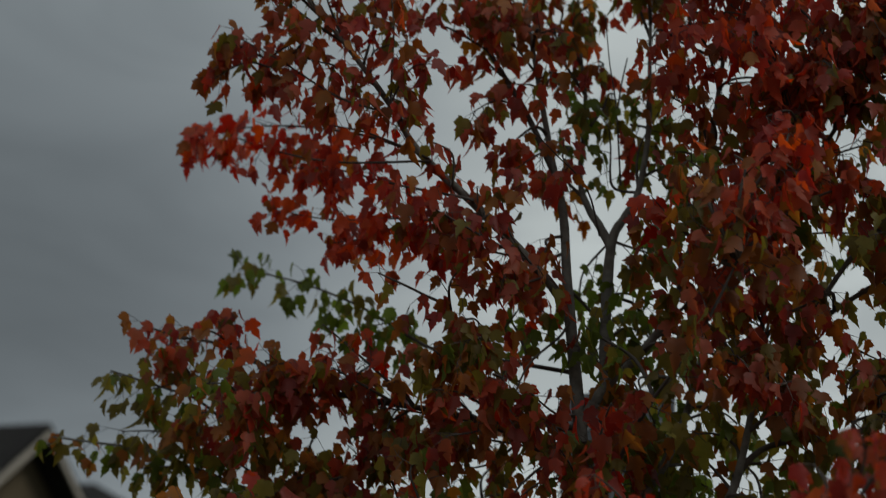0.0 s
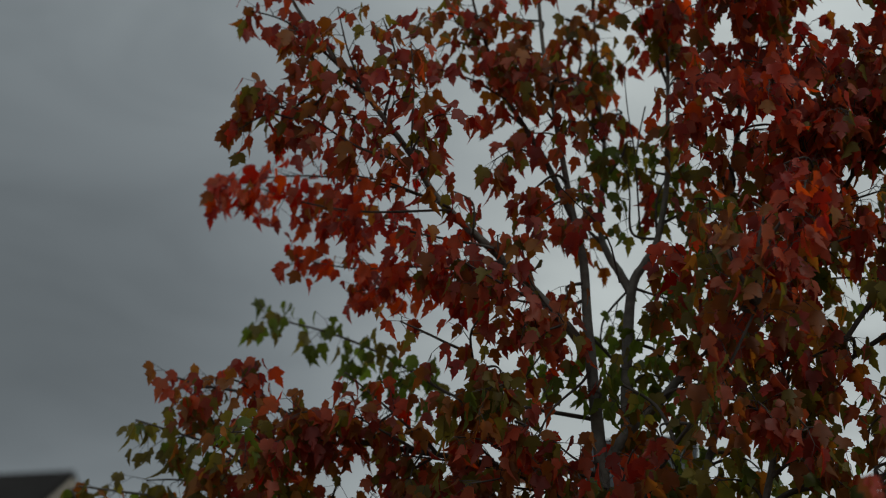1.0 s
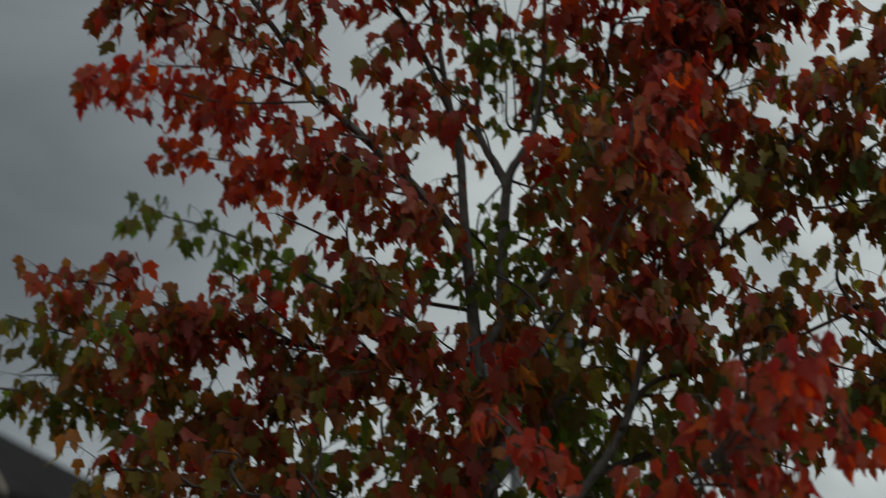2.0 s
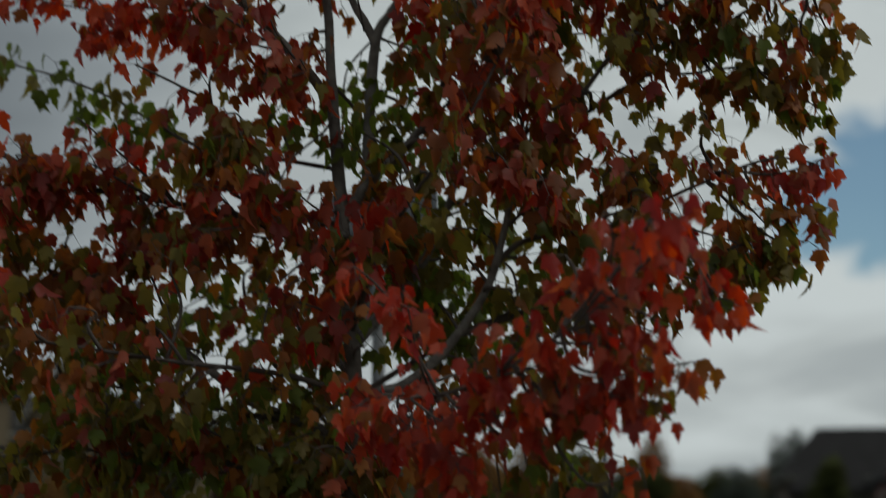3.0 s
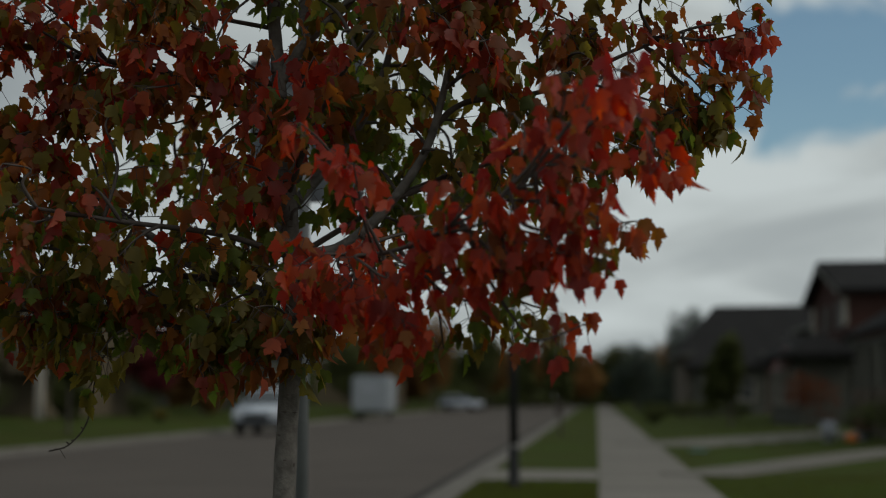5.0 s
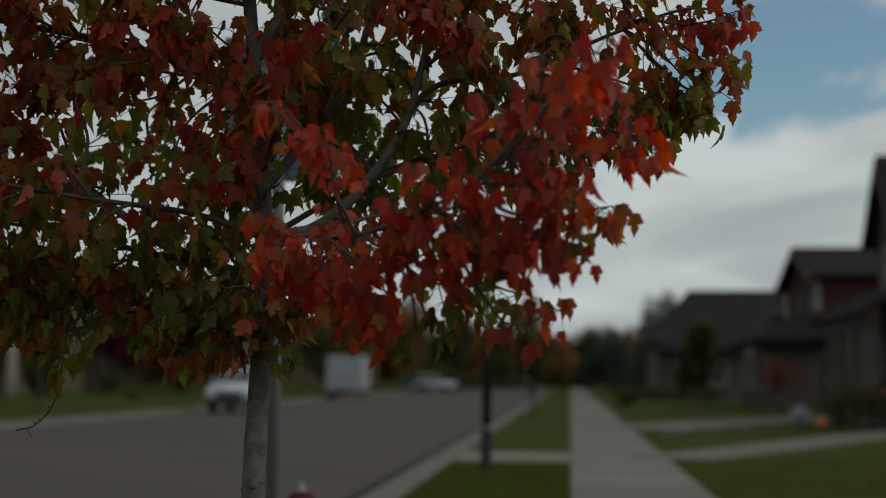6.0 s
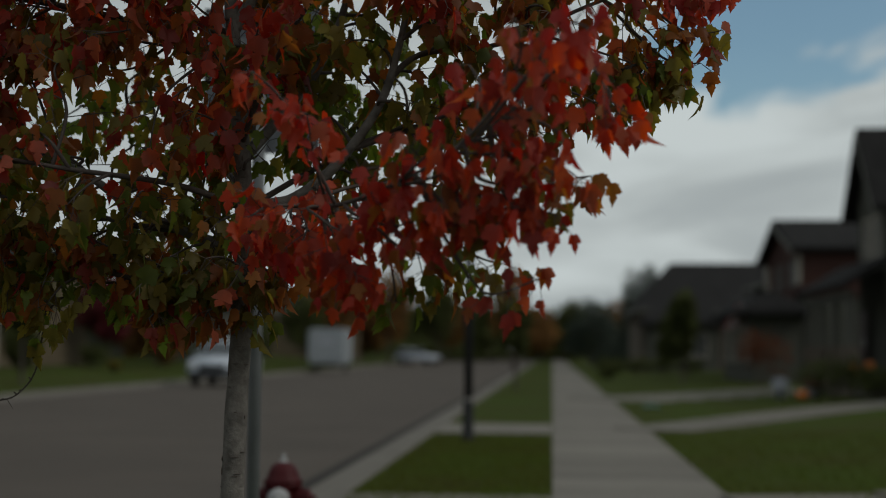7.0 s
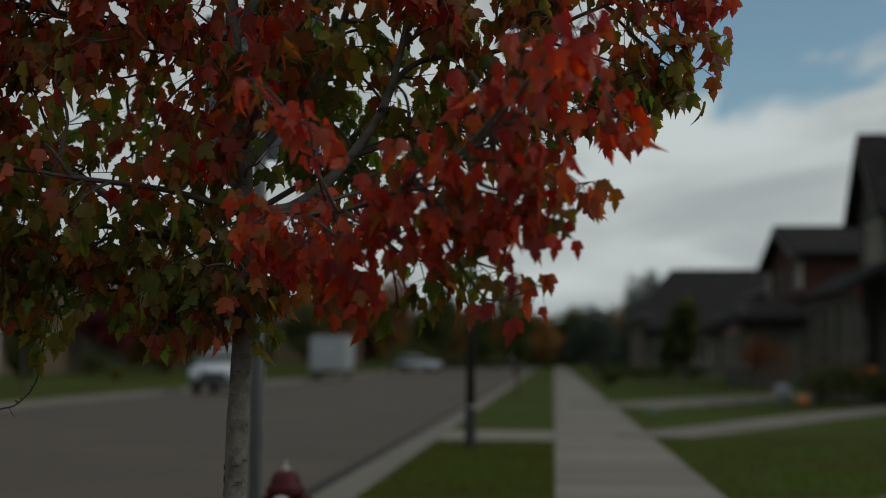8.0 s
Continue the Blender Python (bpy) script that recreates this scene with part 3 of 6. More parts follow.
boughs("right_crown", (0.42, -0.2, 4.1, 3.75, "S"), (0.5, -0.32, 4.12, 3.95, "C"), (0.6, -0.12, 4.2, 4, "C"), (0.3, -0.05, 4.3, 3.35, "C"), (0.4, -0.45, 4.25, 3.5, "S"), (0.5, 0.12, 4.3, 3.55, "C"), (0.6, -0.25, 4.25, 3.8, "C"), (0.7, 0.3, 4.35, 3.8, "R"), (0.75, -0.05, 4.3, 4.05, "S"), (0.85, 0.38, 4.4, 4.1, "C"), (0.95, 0.05, 4.35, 4.35, "C"), (0.97, 0.45, 4.4, 4.4, "C"))
boughs("right_fringe", (0.3, 0.08, 4.3, 2.95, "R"), (0.4, -0.15, 4.25, 3.2, "C"), (0.5, 0.3, 4.35, 3.05, "O"), (0.6, 0.1, 4.3, 3.45, "C"), (0.7, 0.45, 4.4, 3.2, "R"), (0.8, 0.32, 4.4, 3.6, "C"), (0.92, 0.6, 4.45, 3.3, "R"))
boughs("back_right", (0.3, -0.85, 4.85, 2.35, "G"), (0.4, -0.95, 5, 2.2, "G"), (0.55, -0.6, 4.9, 2, "O"), (0.6, -0.85, 5.1, 2.5, "G"), (0.8, -0.6, 5.1, 2.65, "g"), (0.5, -0.75, 5, 2.15, "G"), (0.7, -0.4, 5, 2.2, "O"), (0.9, -0.25, 5.1, 2.5, "O"))
boughs("back_left", (0.35, -1.1, 4.9, 2.4, "O"), (0.6, -1.15, 5.05, 2.6, "G"), (0.8, -1.4, 5, 2.65, "R"), (0.5, -1.35, 4.9, 2.1, "g"), (0.7, -1.6, 5, 2.45, "O"), (0.9, -1.9, 5, 2.3, "G"))


SPRAYS = {limb: [] for limb in LIMB_PLAN}


def spray(limb, tone, start, *pts):
    """A leafy side bough along a line of its own, bare up to the share start."""
    SPRAYS[limb].append((tone, start, V(*pts)))


spray("left_high", "C", 0.2, (-1.52, 3.95, 3.48), (-1.73, 3.94, 3.57), (-1.95, 3.93, 3.73), (-2.15, 3.92, 3.86))
spray("left_high", "C", 0.1, (-1.73, 3.92, 3.78), (-1.85, 3.91, 3.87), (-1.98, 3.90, 3.99))
spray("left_high", "C", 0.1, (-1.55, 3.96, 3.52), (-1.47, 3.93, 3.63), (-1.40, 3.90, 3.63))
spray("left_high", "C", 0.2, (-1.61, 3.95, 3.60), (-1.71, 3.93, 3.67), (-1.82, 3.90, 3.70))
spray("left_high", "C", 0.1, (-1.61, 3.95, 3.63), (-1.61, 3.94, 3.72), (-1.54, 3.92, 3.73))
spray("left_high", "S", 0.35, (-1.47, 4.05, 3.38), (-1.80, 4.20, 3.56), (-2.20, 4.35, 3.70), (-2.65, 4.50, 3.78))
spray("left_high", "S", 0.35, (-1.46, 4.05, 3.35), (-1.84, 4.20, 3.45), (-2.19, 4.35, 3.60), (-2.55, 4.50, 3.80))
spray("left_high", "c", 0.2, (-1.46, 4.05, 3.37), (-1.68, 4.07, 3.49), (-1.88, 4.10, 3.56))
spray("left_high", "S", 0.25, (-1.31, 4.10, 3.22), (-1.61, 4.20, 3.34), (-1.90, 4.30, 3.47), (-2.14, 4.40, 3.54))
spray("left_high", "S", 0.2, (-1.23, 4.12, 3.12), (-1.58, 4.25, 3.23), (-1.92, 4.37, 3.30), (-2.24, 4.50, 3.42))
spray("left_high", "S", 0.2, (-1.27, 4.12, 3.15), (-1.50, 4.25, 3.19), (-1.76, 4.37, 3.22), (-1.98, 4.50, 3.26))
spray("left_high", "C", 0.15, (-1.17, 4.10, 3.03), (-1.35, 4.07, 3.14), (-1.51, 4.05, 3.24))
spray("left_high", "c", 0.1, (-1.36, 4.08, 3.27), (-1.35, 4.04, 3.36), (-1.42, 4.00, 3.40))
spray("left_high", "c", 0.1, (-1.18, 4.15, 3.07), (-1.27, 4.12, 3.17), (-1.28, 4.10, 3.26))
spray("left_high", "C", 0.1, (-1.12, 4.20, 3.01), (-1.19, 4.18, 3.12), (-1.21, 4.15, 3.23))
spray("left_high", "C", 0.1, (-1.08, 4.20, 2.96), (-1.14, 4.15, 2.93), (-1.18, 4.10, 2.94))
spray("left_high", "C", 0.15, (-1.14, 4.20, 3.03), (-1.30, 4.20, 3.08), (-1.44, 4.20, 3.15))
spray("left_high_twin", "C", 0.1, (-1.33, 4.35, 3.89), (-1.46, 4.30, 3.97), (-1.60, 4.25, 4.02))
spray("left_high_twin", "R", 0.1, (-1.40, 4.30, 4.06), (-1.52, 4.30, 4.14), (-1.66, 4.30, 4.11))
spray("left_high_twin", "C", 0.15, (-1.20, 4.38, 3.66), (-1.28, 4.29, 3.66), (-1.34, 4.20, 3.58))
spray("left_high_twin", "C", 0.1, (-1.27, 4.38, 3.78), (-1.34, 4.34, 3.84), (-1.37, 4.30, 3.85))
spray("left_high_twin", "C", 0.1, (-1.38, 4.38, 4.01), (-1.31, 4.34, 4.07), (-1.24, 4.30, 4.08))
spray("trunk", "C", 0.1, (-1.10, 4.41, 3.50), (-1.15, 4.33, 3.45), (-1.20, 4.25, 3.37))
spray("trunk", "C", 0.1, (-1.17, 4.41, 3.80), (-1.22, 4.33, 3.87), (-1.27, 4.25, 3.92))
spray("trunk", "C", 0.1, (-1.16, 4.41, 3.72), (-1.18, 4.36, 3.74), (-1.23, 4.30, 3.72))
spray("leader_fork", "O", 0.1, (-1.05, 4.60, 3.98), (-1.08, 4.57, 4.09), (-1.01, 4.55, 4.14))
spray("leader_fork", "G", 0.2, (-1.04, 4.60, 3.63), (-1.07, 4.60, 3.71), (-1.10, 4.60, 3.70))
spray("leader", "G", 0.3, (-0.93, 4.55, 3.40), (-0.94, 4.57, 3.56), (-0.96, 4.60, 3.70))
spray("leader", "G", 0.3, (-0.84, 4.55, 3.37), (-0.84, 4.57, 3.53), (-0.77, 4.60, 3.69))
spray("leader", "G", 0.2, (-0.93, 4.53, 3.19), (-0.85, 4.56, 3.16), (-0.80, 4.60, 3.15))
spray("leader", "G", 0.2, (-0.95, 4.53, 3.00), (-0.88, 4.56, 3.00), (-0.82, 4.60, 2.98))
spray("leader", "G", 0.2, (-0.96, 4.53, 2.84), (-0.89, 4.56, 2.88), (-0.85, 4.60, 2.87))
spray("front_left", "C", 0.3, (-1.39, 4.20, 2.86), (-1.37, 4.12, 2.94), (-1.27, 4.05, 3.00))
spray("front_left", "C", 0.3, (-1.26, 4.30, 2.54), (-1.33, 4.17, 2.58), (-1.39, 4.05, 2.57))
spray("front_left", "C", 0.3, (-1.22, 4.30, 2.53), (-1.27, 4.17, 2.46), (-1.34, 4.05, 2.42))
spray("front_left", "R", 0.2, (-1.35, 4.30, 2.70), (-1.39, 4.22, 2.70), (-1.45, 4.15, 2.74))
spray("front_high", "S", 0.4, (-0.94, 4.30, 2.26), (-0.88, 4.15, 2.41), (-0.81, 4.00, 2.49))
spray("left_green", "G", 0.1, (-1.71, 4.60, 2.92), (-1.78, 4.65, 2.98), (-1.88, 4.70, 2.99))
spray("left_green", "G", 0.5, (-1.18, 4.50, 2.75), (-1.29, 4.55, 2.92), (-1.35, 4.60, 2.96))
spray("left_mid", "C", 0.35, (-1.60, 4.36, 2.59), (-1.73, 4.30, 2.74), (-1.88, 4.25, 2.87))
spray("left_mid", "C", 0.2, (-1.66, 4.36, 2.61), (-1.74, 4.28, 2.66), (-1.81, 4.20, 2.70))
spray("left_mid", "C", 0.2, (-1.81, 4.36, 2.63), (-1.91, 4.30, 2.63), (-2.02, 4.25, 2.65))
spray("left_mid", "C", 0.2, (-1.93, 4.34, 2.67), (-2.00, 4.29, 2.74), (-2.04, 4.25, 2.72))
spray("left_mid", "C", 0.2, (-2.07, 4.34, 2.73), (-2.17, 4.27, 2.76), (-2.22, 4.20, 2.74))
spray("left_mid", "C", 0.2, (-2.24, 4.32, 2.82), (-2.31, 4.26, 2.87), (-2.34, 4.20, 2.85))
spray("left_mid", "C", 0.1, (-2.45, 4.31, 2.87), (-2.48, 4.28, 2.86), (-2.50, 4.25, 2.81))
spray("left_sag", "R", 0.2, (-2.24, 4.40, 2.52), (-2.33, 4.35, 2.60), (-2.44, 4.30, 2.57))
spray("left_sag", "O", 0.2, (-2.42, 4.38, 2.65), (-2.47, 4.34, 2.71), (-2.59, 4.30, 2.68))
spray("left_sag", "R", 0.3, (-2.42, 4.38, 2.65), (-2.46, 4.34, 2.77), (-2.53, 4.30, 2.79))
spray("left_low", "O", 0.2, (-2.39, 4.50, 2.40), (-2.56, 4.47, 2.55), (-2.77, 4.45, 2.57))
spray("left_low", "O", 0.2, (-2.30, 4.50, 2.36), (-2.47, 4.47, 2.43), (-2.67, 4.45, 2.43))
spray("left_low", "O", 0.2, (-2.11, 4.50, 2.30), (-2.23, 4.45, 2.41), (-2.34, 4.40, 2.47))
spray("left_low", "R", 0.2, (-1.98, 4.50, 2.25), (-2.09, 4.45, 2.33), (-2.20, 4.40, 2.33))
spray("left_mid", "R", 0.25, (-1.00, 4.43, 2.38), (-1.16, 4.39, 2.44), (-1.33, 4.34, 2.47), (-1.46, 4.30, 2.50))
spray("trunk", "C", 0.2, (-1.00, 4.43, 2.33), (-1.10, 4.31, 2.32), (-1.15, 4.20, 2.25))
spray("left_mid", "O", 0.3, (-1.20, 4.43, 2.49), (-1.33, 4.46, 2.41), (-1.45, 4.50, 2.40))
spray("left_mid", "C", 0.25, (-1.34, 4.43, 2.53), (-1.54, 4.37, 2.57), (-1.68, 4.30, 2.58))
spray("left_low", "C", 0.4, (-1.59, 4.45, 2.12), (-1.67, 4.38, 2.38), (-1.76, 4.30, 2.42))
spray("left_low", "C", 0.3, (-1.63, 4.45, 2.15), (-1.74, 4.38, 2.27), (-1.83, 4.30, 2.28))
spray("left_low", "g", 0.5, (-1.41, 4.46, 2.01), (-1.41, 4.48, 2.10), (-1.35, 4.50, 2.16))
spray("left_low", "g", 0.3, (-1.45, 4.46, 2.04), (-1.57, 4.48, 2.12), (-1.73, 4.50, 2.15))
spray("left_low", "O", 0.4, (-1.18, 4.45, 1.88), (-1.17, 4.47, 1.99), (-1.15, 4.50, 2.05))
spray("trunk", "C", 0.25, (-0.98, 4.43, 2.09), (-1.02, 4.29, 2.19), (-1.08, 4.15, 2.21))
spray("trunk", "R", 0.3, (-0.97, 4.44, 1.73), (-1.12, 4.37, 1.69), (-1.21, 4.30, 1.63))
spray("trunk", "R", 0.2, (-0.97, 4.44, 1.68), (-1.01, 4.37, 1.65), (-1.05, 4.30, 1.61))
spray("trunk", "O", 0.3, (-0.97, 4.44, 1.70), (-0.92, 4.39, 1.64), (-0.89, 4.35, 1.61))
spray("trunk", "R", 0.2, (-0.97, 4.44, 1.79), (-0.85, 4.42, 1.79), (-0.75, 4.40, 1.79))
spray("front_low", "S", 0.35, (-0.59, 3.80, 1.88), (-0.63, 3.72, 2.01), (-0.69, 3.63, 2.14), (-0.75, 3.55, 2.20))
spray("front_low", "s", 0.4, (-0.61, 3.80, 1.88), (-0.61, 3.70, 1.97), (-0.62, 3.60, 2.10))
spray("front_low", "s", 0.3, (-0.24, 3.42, 1.97), (-0.13, 3.35, 2.07), (-0.07, 3.27, 2.17), (-0.08, 3.20, 2.24))
spray("front_low", "S", 0.25, (-0.16, 3.42, 2.02), (-0.04, 3.38, 2.17), (0.03, 3.34, 2.26), (0.09, 3.30, 2.24))
spray("front_low", "S", 0.25, (-0.11, 3.42, 2.07), (0.02, 3.45, 2.18), (0.10, 3.47, 2.18), (0.15, 3.50, 2.10))
spray("front_low", "S", 0.2, (-0.13, 3.42, 2.04), (-0.02, 3.41, 2.04), (0.03, 3.40, 2.00))
spray("front_low", "C", 0.2, (-0.24, 3.42, 1.97), (-0.13, 3.45, 1.97), (-0.03, 3.47, 1.95), (0.03, 3.50, 1.91))
spray("front_low", "R", 0.5, (-0.17, 3.42, 1.91), (-0.05, 3.51, 1.90), (0.04, 3.61, 1.93), (0.10, 3.70, 1.95))
spray("front_low", "S", 0.2, (-0.26, 3.45, 1.95), (-0.13, 3.47, 1.85), (-0.03, 3.48, 1.84), (0.01, 3.50, 1.83))
spray("front_low", "c", 0.3, (-0.31, 3.50, 1.93), (-0.25, 3.50, 1.85), (-0.19, 3.50, 1.81), (-0.15, 3.50, 1.80))
spray("front_low", "S", 0.2, (-0.38, 3.50, 1.90), (-0.32, 3.45, 1.95), (-0.26, 3.40, 1.99))
spray("front_low", "S", 0.2, (-0.48, 3.60, 1.88), (-0.47, 3.55, 1.94), (-0.42, 3.50, 1.95))
spray("front_low", "S", 0.2, (-0.55, 3.70, 1.87), (-0.49, 3.63, 1.84), (-0.39, 3.57, 1.81), (-0.30, 3.50, 1.83))
spray("front_low", "S", 0.2, (-0.65, 3.80, 1.88), (-0.61, 3.73, 1.85), (-0.55, 3.67, 1.81), (-0.48, 3.60, 1.79))
spray("front_low", "S", 0.2, (-0.75, 4.10, 1.92), (-0.79, 3.95, 1.90), (-0.80, 3.80, 1.86))
spray("front_low", "S", 0.5, (-0.59, 3.80, 1.87), (-0.53, 3.70, 1.74), (-0.49, 3.60, 1.69))
spray("front_low", "G", 0.75, (-0.45, 3.70, 1.91), (-0.42, 3.75, 1.74), (-0.41, 3.80, 1.63))
spray("front_low", "O", 0.6, (-0.40, 3.60, 1.89), (-0.32, 3.70, 1.78), (-0.27, 3.80, 1.74))
spray("front_low", "O", 0.6, (-0.34, 3.60, 1.93), (-0.23, 3.70, 1.77), (-0.14, 3.80, 1.73))
spray("front_low", "C", 0.72, (-0.33, 3.50, 1.92), (-0.26, 3.52, 1.78), (-0.19, 3.55, 1.67), (-0.14, 3.58, 1.64), (-0.03, 3.60, 1.68))
spray("front_low", "S", 0.2, (-0.40, 3.50, 1.90), (-0.30, 3.45, 1.91), (-0.21, 3.40, 1.94))
spray("front_low", "S", 0.3, (-0.19, 3.42, 2.00), (-0.17, 3.46, 2.13), (-0.20, 3.50, 2.20))
spray("front_low", "S", 0.2, (-0.20, 3.42, 1.99), (-0.13, 3.41, 2.01), (-0.08, 3.40, 1.98))
spray("front_low", "S", 0.2, (-0.26, 3.45, 1.96), (-0.20, 3.48, 1.91), (-0.11, 3.50, 1.89))
spray("right_arm", "R", 0.3, (0.16, 4.50, 2.59), (0.27, 4.50, 2.55), (0.35, 4.50, 2.46))
spray("right_arm", "C", 0.3, (0.27, 4.50, 2.62), (0.37, 4.50, 2.63), (0.51, 4.50, 2.66))
spray("right_arm", "R", 0.3, (0.30, 4.50, 2.61), (0.42, 4.53, 2.52), (0.52, 4.55, 2.52))
spray("right_arm", "O", 0.3, (-0.07, 4.48, 2.52), (0.05, 4.49, 2.48), (0.17, 4.49, 2.44), (0.29, 4.50, 2.40))
spray("right_arm", "O", 0.4, (0.18, 4.50, 2.59), (0.35, 4.50, 2.43), (0.47, 4.50, 2.41))
spray("right_arm", "R", 0.3, (-0.18, 4.46, 2.47), (-0.11, 4.46, 2.43), (-0.04, 4.45, 2.36))
spray("right_arm", "O", 0.3, (-0.25, 4.46, 2.46), (-0.20, 4.46, 2.38), (-0.17, 4.45, 2.31))
spray("front_low", "S", 0.4, (-0.05, 3.50, 2.09), (0.08, 3.58, 2.22), (0.15, 3.67, 2.16), (0.18, 3.75, 2.10))
spray("left_low", "O", 0.1, (-1.18, 4.45, 1.88), (-1.24, 4.40, 1.90), (-1.27, 4.35, 1.85))
spray("left_low", "O", 0.1, (-1.07, 4.45, 1.84), (-1.12, 4.38, 1.82), (-1.17, 4.30, 1.78))
spray("left_low", "O", 0.1, (-1.03, 4.45, 1.82), (-1.07, 4.38, 1.77), (-1.12, 4.30, 1.73))
spray("left_low", "O", 0.1, (-1.33, 4.46, 1.94), (-1.40, 4.43, 1.88), (-1.49, 4.40, 1.84))
spray("left_low", "O", 0.2, (-1.50, 4.46, 2.06), (-1.55, 4.40, 1.95), (-1.62, 4.35, 1.91))
spray("left_bottom", "R", 0.1, (-1.29, 4.38, 1.72), (-1.36, 4.34, 1.78), (-1.44, 4.30, 1.80))
spray("left_bottom", "O", 0.1, (-1.15, 4.40, 1.70), (-1.22, 4.35, 1.76), (-1.32, 4.30, 1.81))
spray("left_bottom", "O", 0.1, (-1.55, 4.36, 1.77), (-1.63, 4.33, 1.82), (-1.71, 4.30, 1.83))
spray("left_bottom", "R", 0.2, (-1.62, 4.36, 1.78), (-1.67, 4.30, 1.71), (-1.72, 4.25, 1.65))
spray("left_low", "O", 0.35, (-1.18, 4.45, 1.88), (-1.23, 4.47, 1.99), (-1.31, 4.50, 2.06))
spray("left_low", "O", 0.3, (-1.03, 4.44, 1.84), (-1.05, 4.42, 1.93), (-1.08, 4.40, 1.99))
spray("front_low", "S", 0.1, (-0.67, 4.00, 1.90), (-0.58, 3.85, 1.87), (-0.47, 3.70, 1.83))
spray("front_low", "S", 0.1, (-0.47, 3.60, 1.89), (-0.39, 3.55, 1.85), (-0.31, 3.50, 1.85))
spray("front_low", "S", 0.1, (-0.80, 4.20, 1.93), (-0.74, 4.05, 1.87), (-0.65, 3.90, 1.82))
spray("right_top", "R", 0.2, (0.10, 4.50, 2.98), (0.28, 4.50, 2.99), (0.42, 4.50, 2.95), (0.52, 4.50, 2.95))
spray("right_top", "O", 0.3, (0.19, 4.50, 2.99), (0.33, 4.50, 2.92), (0.42, 4.50, 2.87))
spray("right_top", "O", 0.3, (0.35, 4.50, 2.97), (0.44, 4.50, 2.90), (0.51, 4.50, 2.85))
spray("right_sweep", "O", 0.4, (-0.18, 4.50, 2.60), (-0.09, 4.50, 2.70), (-0.03, 4.50, 2.70))
spray("left_high", "C", 0.2, (-1.96, 3.95, 3.73), (-2.08, 3.92, 3.74), (-2.18, 3.90, 3.69))
spray("left_high", "C", 0.1, (-2.00, 3.95, 3.77), (-2.10, 3.92, 3.80), (-2.17, 3.90, 3.83))
spray("left_mid", "R", 0.2, (-1.40, 4.40, 2.53), (-1.53, 4.35, 2.48), (-1.62, 4.30, 2.43))
spray("left_mid", "C", 0.2, (-1.59, 4.40, 2.58), (-1.70, 4.35, 2.52), (-1.77, 4.30, 2.48))
spray("left_mid", "C", 0.2, (-1.37, 4.42, 2.54), (-1.42, 4.36, 2.61), (-1.46, 4.30, 2.65))
spray("left_mid", "R", 0.2, (-1.56, 4.42, 2.59), (-1.61, 4.36, 2.64), (-1.64, 4.30, 2.68))
spray("left_mid", "R", 0.2, (-1.15, 4.43, 2.44), (-1.21, 4.39, 2.50), (-1.28, 4.35, 2.58))
spray("trunk", "C", 0.2, (-1.02, 4.42, 2.53), (-1.07, 4.33, 2.54), (-1.14, 4.25, 2.60))
spray("trunk", "C", 0.2, (-0.99, 4.42, 2.23), (-1.01, 4.31, 2.36), (-1.03, 4.20, 2.41))
spray("trunk", "R", 0.2, (-0.99, 4.42, 2.27), (-0.91, 4.33, 2.40), (-0.85, 4.25, 2.47))
spray("trunk", "R", 0.15, (-0.97, 4.42, 1.86), (-0.89, 4.36, 1.83), (-0.79, 4.30, 1.81))
spray("trunk", "R", 0.15, (-0.97, 4.42, 1.79), (-0.89, 4.36, 1.75), (-0.80, 4.30, 1.73))
spray("trunk", "O", 0.15, (-0.97, 4.42, 1.77), (-1.00, 4.31, 1.78), (-1.03, 4.20, 1.77))
spray("trunk", "R", 0.2, (-0.97, 4.42, 1.86), (-0.97, 4.32, 1.81), (-0.91, 4.22, 1.75))
spray("trunk", "O", 0.2, (-0.97, 4.42, 1.91), (-1.01, 4.33, 1.90), (-1.03, 4.25, 1.86))
spray("front_low", "S", 0.2, (-0.80, 4.20, 1.93), (-0.83, 4.10, 1.88), (-0.84, 4.00, 1.82))
spray("front_low", "S", 0.2, (-0.72, 4.10, 1.92), (-0.68, 3.95, 1.84), (-0.67, 3.80, 1.78))
spray("right_mid", "C", 0.5, (-0.68, 4.42, 2.95), (-0.50, 4.29, 2.71), (-0.44, 4.15, 2.63))
spray("right_low", "C", 0.2, (-0.45, 4.40, 2.59), (-0.38, 4.28, 2.63), (-0.32, 4.15, 2.56))
spray("right_low", "R", 0.25, (-0.47, 4.40, 2.48), (-0.33, 4.35, 2.54), (-0.25, 4.30, 2.49))
spray("right_top", "R", 0.3, (-0.25, 4.45, 2.82), (-0.14, 4.43, 2.73), (-0.07, 4.40, 2.68))
spray("right_low", "O", 0.2, (-0.52, 4.40, 2.29), (-0.60, 4.43, 2.38), (-0.68, 4.45, 2.43))
spray("right_arm", "O", 0.3, (-0.43, 4.42, 2.41), (-0.31, 4.38, 2.46), (-0.23, 4.35, 2.42))
spray("right_arm", "R", 0.2, (-0.21, 4.45, 2.46), (-0.15, 4.40, 2.40), (-0.08, 4.35, 2.34))
spray("right_arm", "O", 0.2, (-0.48, 4.42, 2.36), (-0.44, 4.46, 2.38), (-0.37, 4.50, 2.36))
spray("front_low", "C", 0.2, (-0.24, 3.42, 1.96), (-0.23, 3.46, 1.88), (-0.21, 3.50, 1.83))
spray("front_low", "S", 0.2, (-0.16, 3.42, 2.03), (-0.13, 3.44, 1.92), (-0.10, 3.45, 1.85))
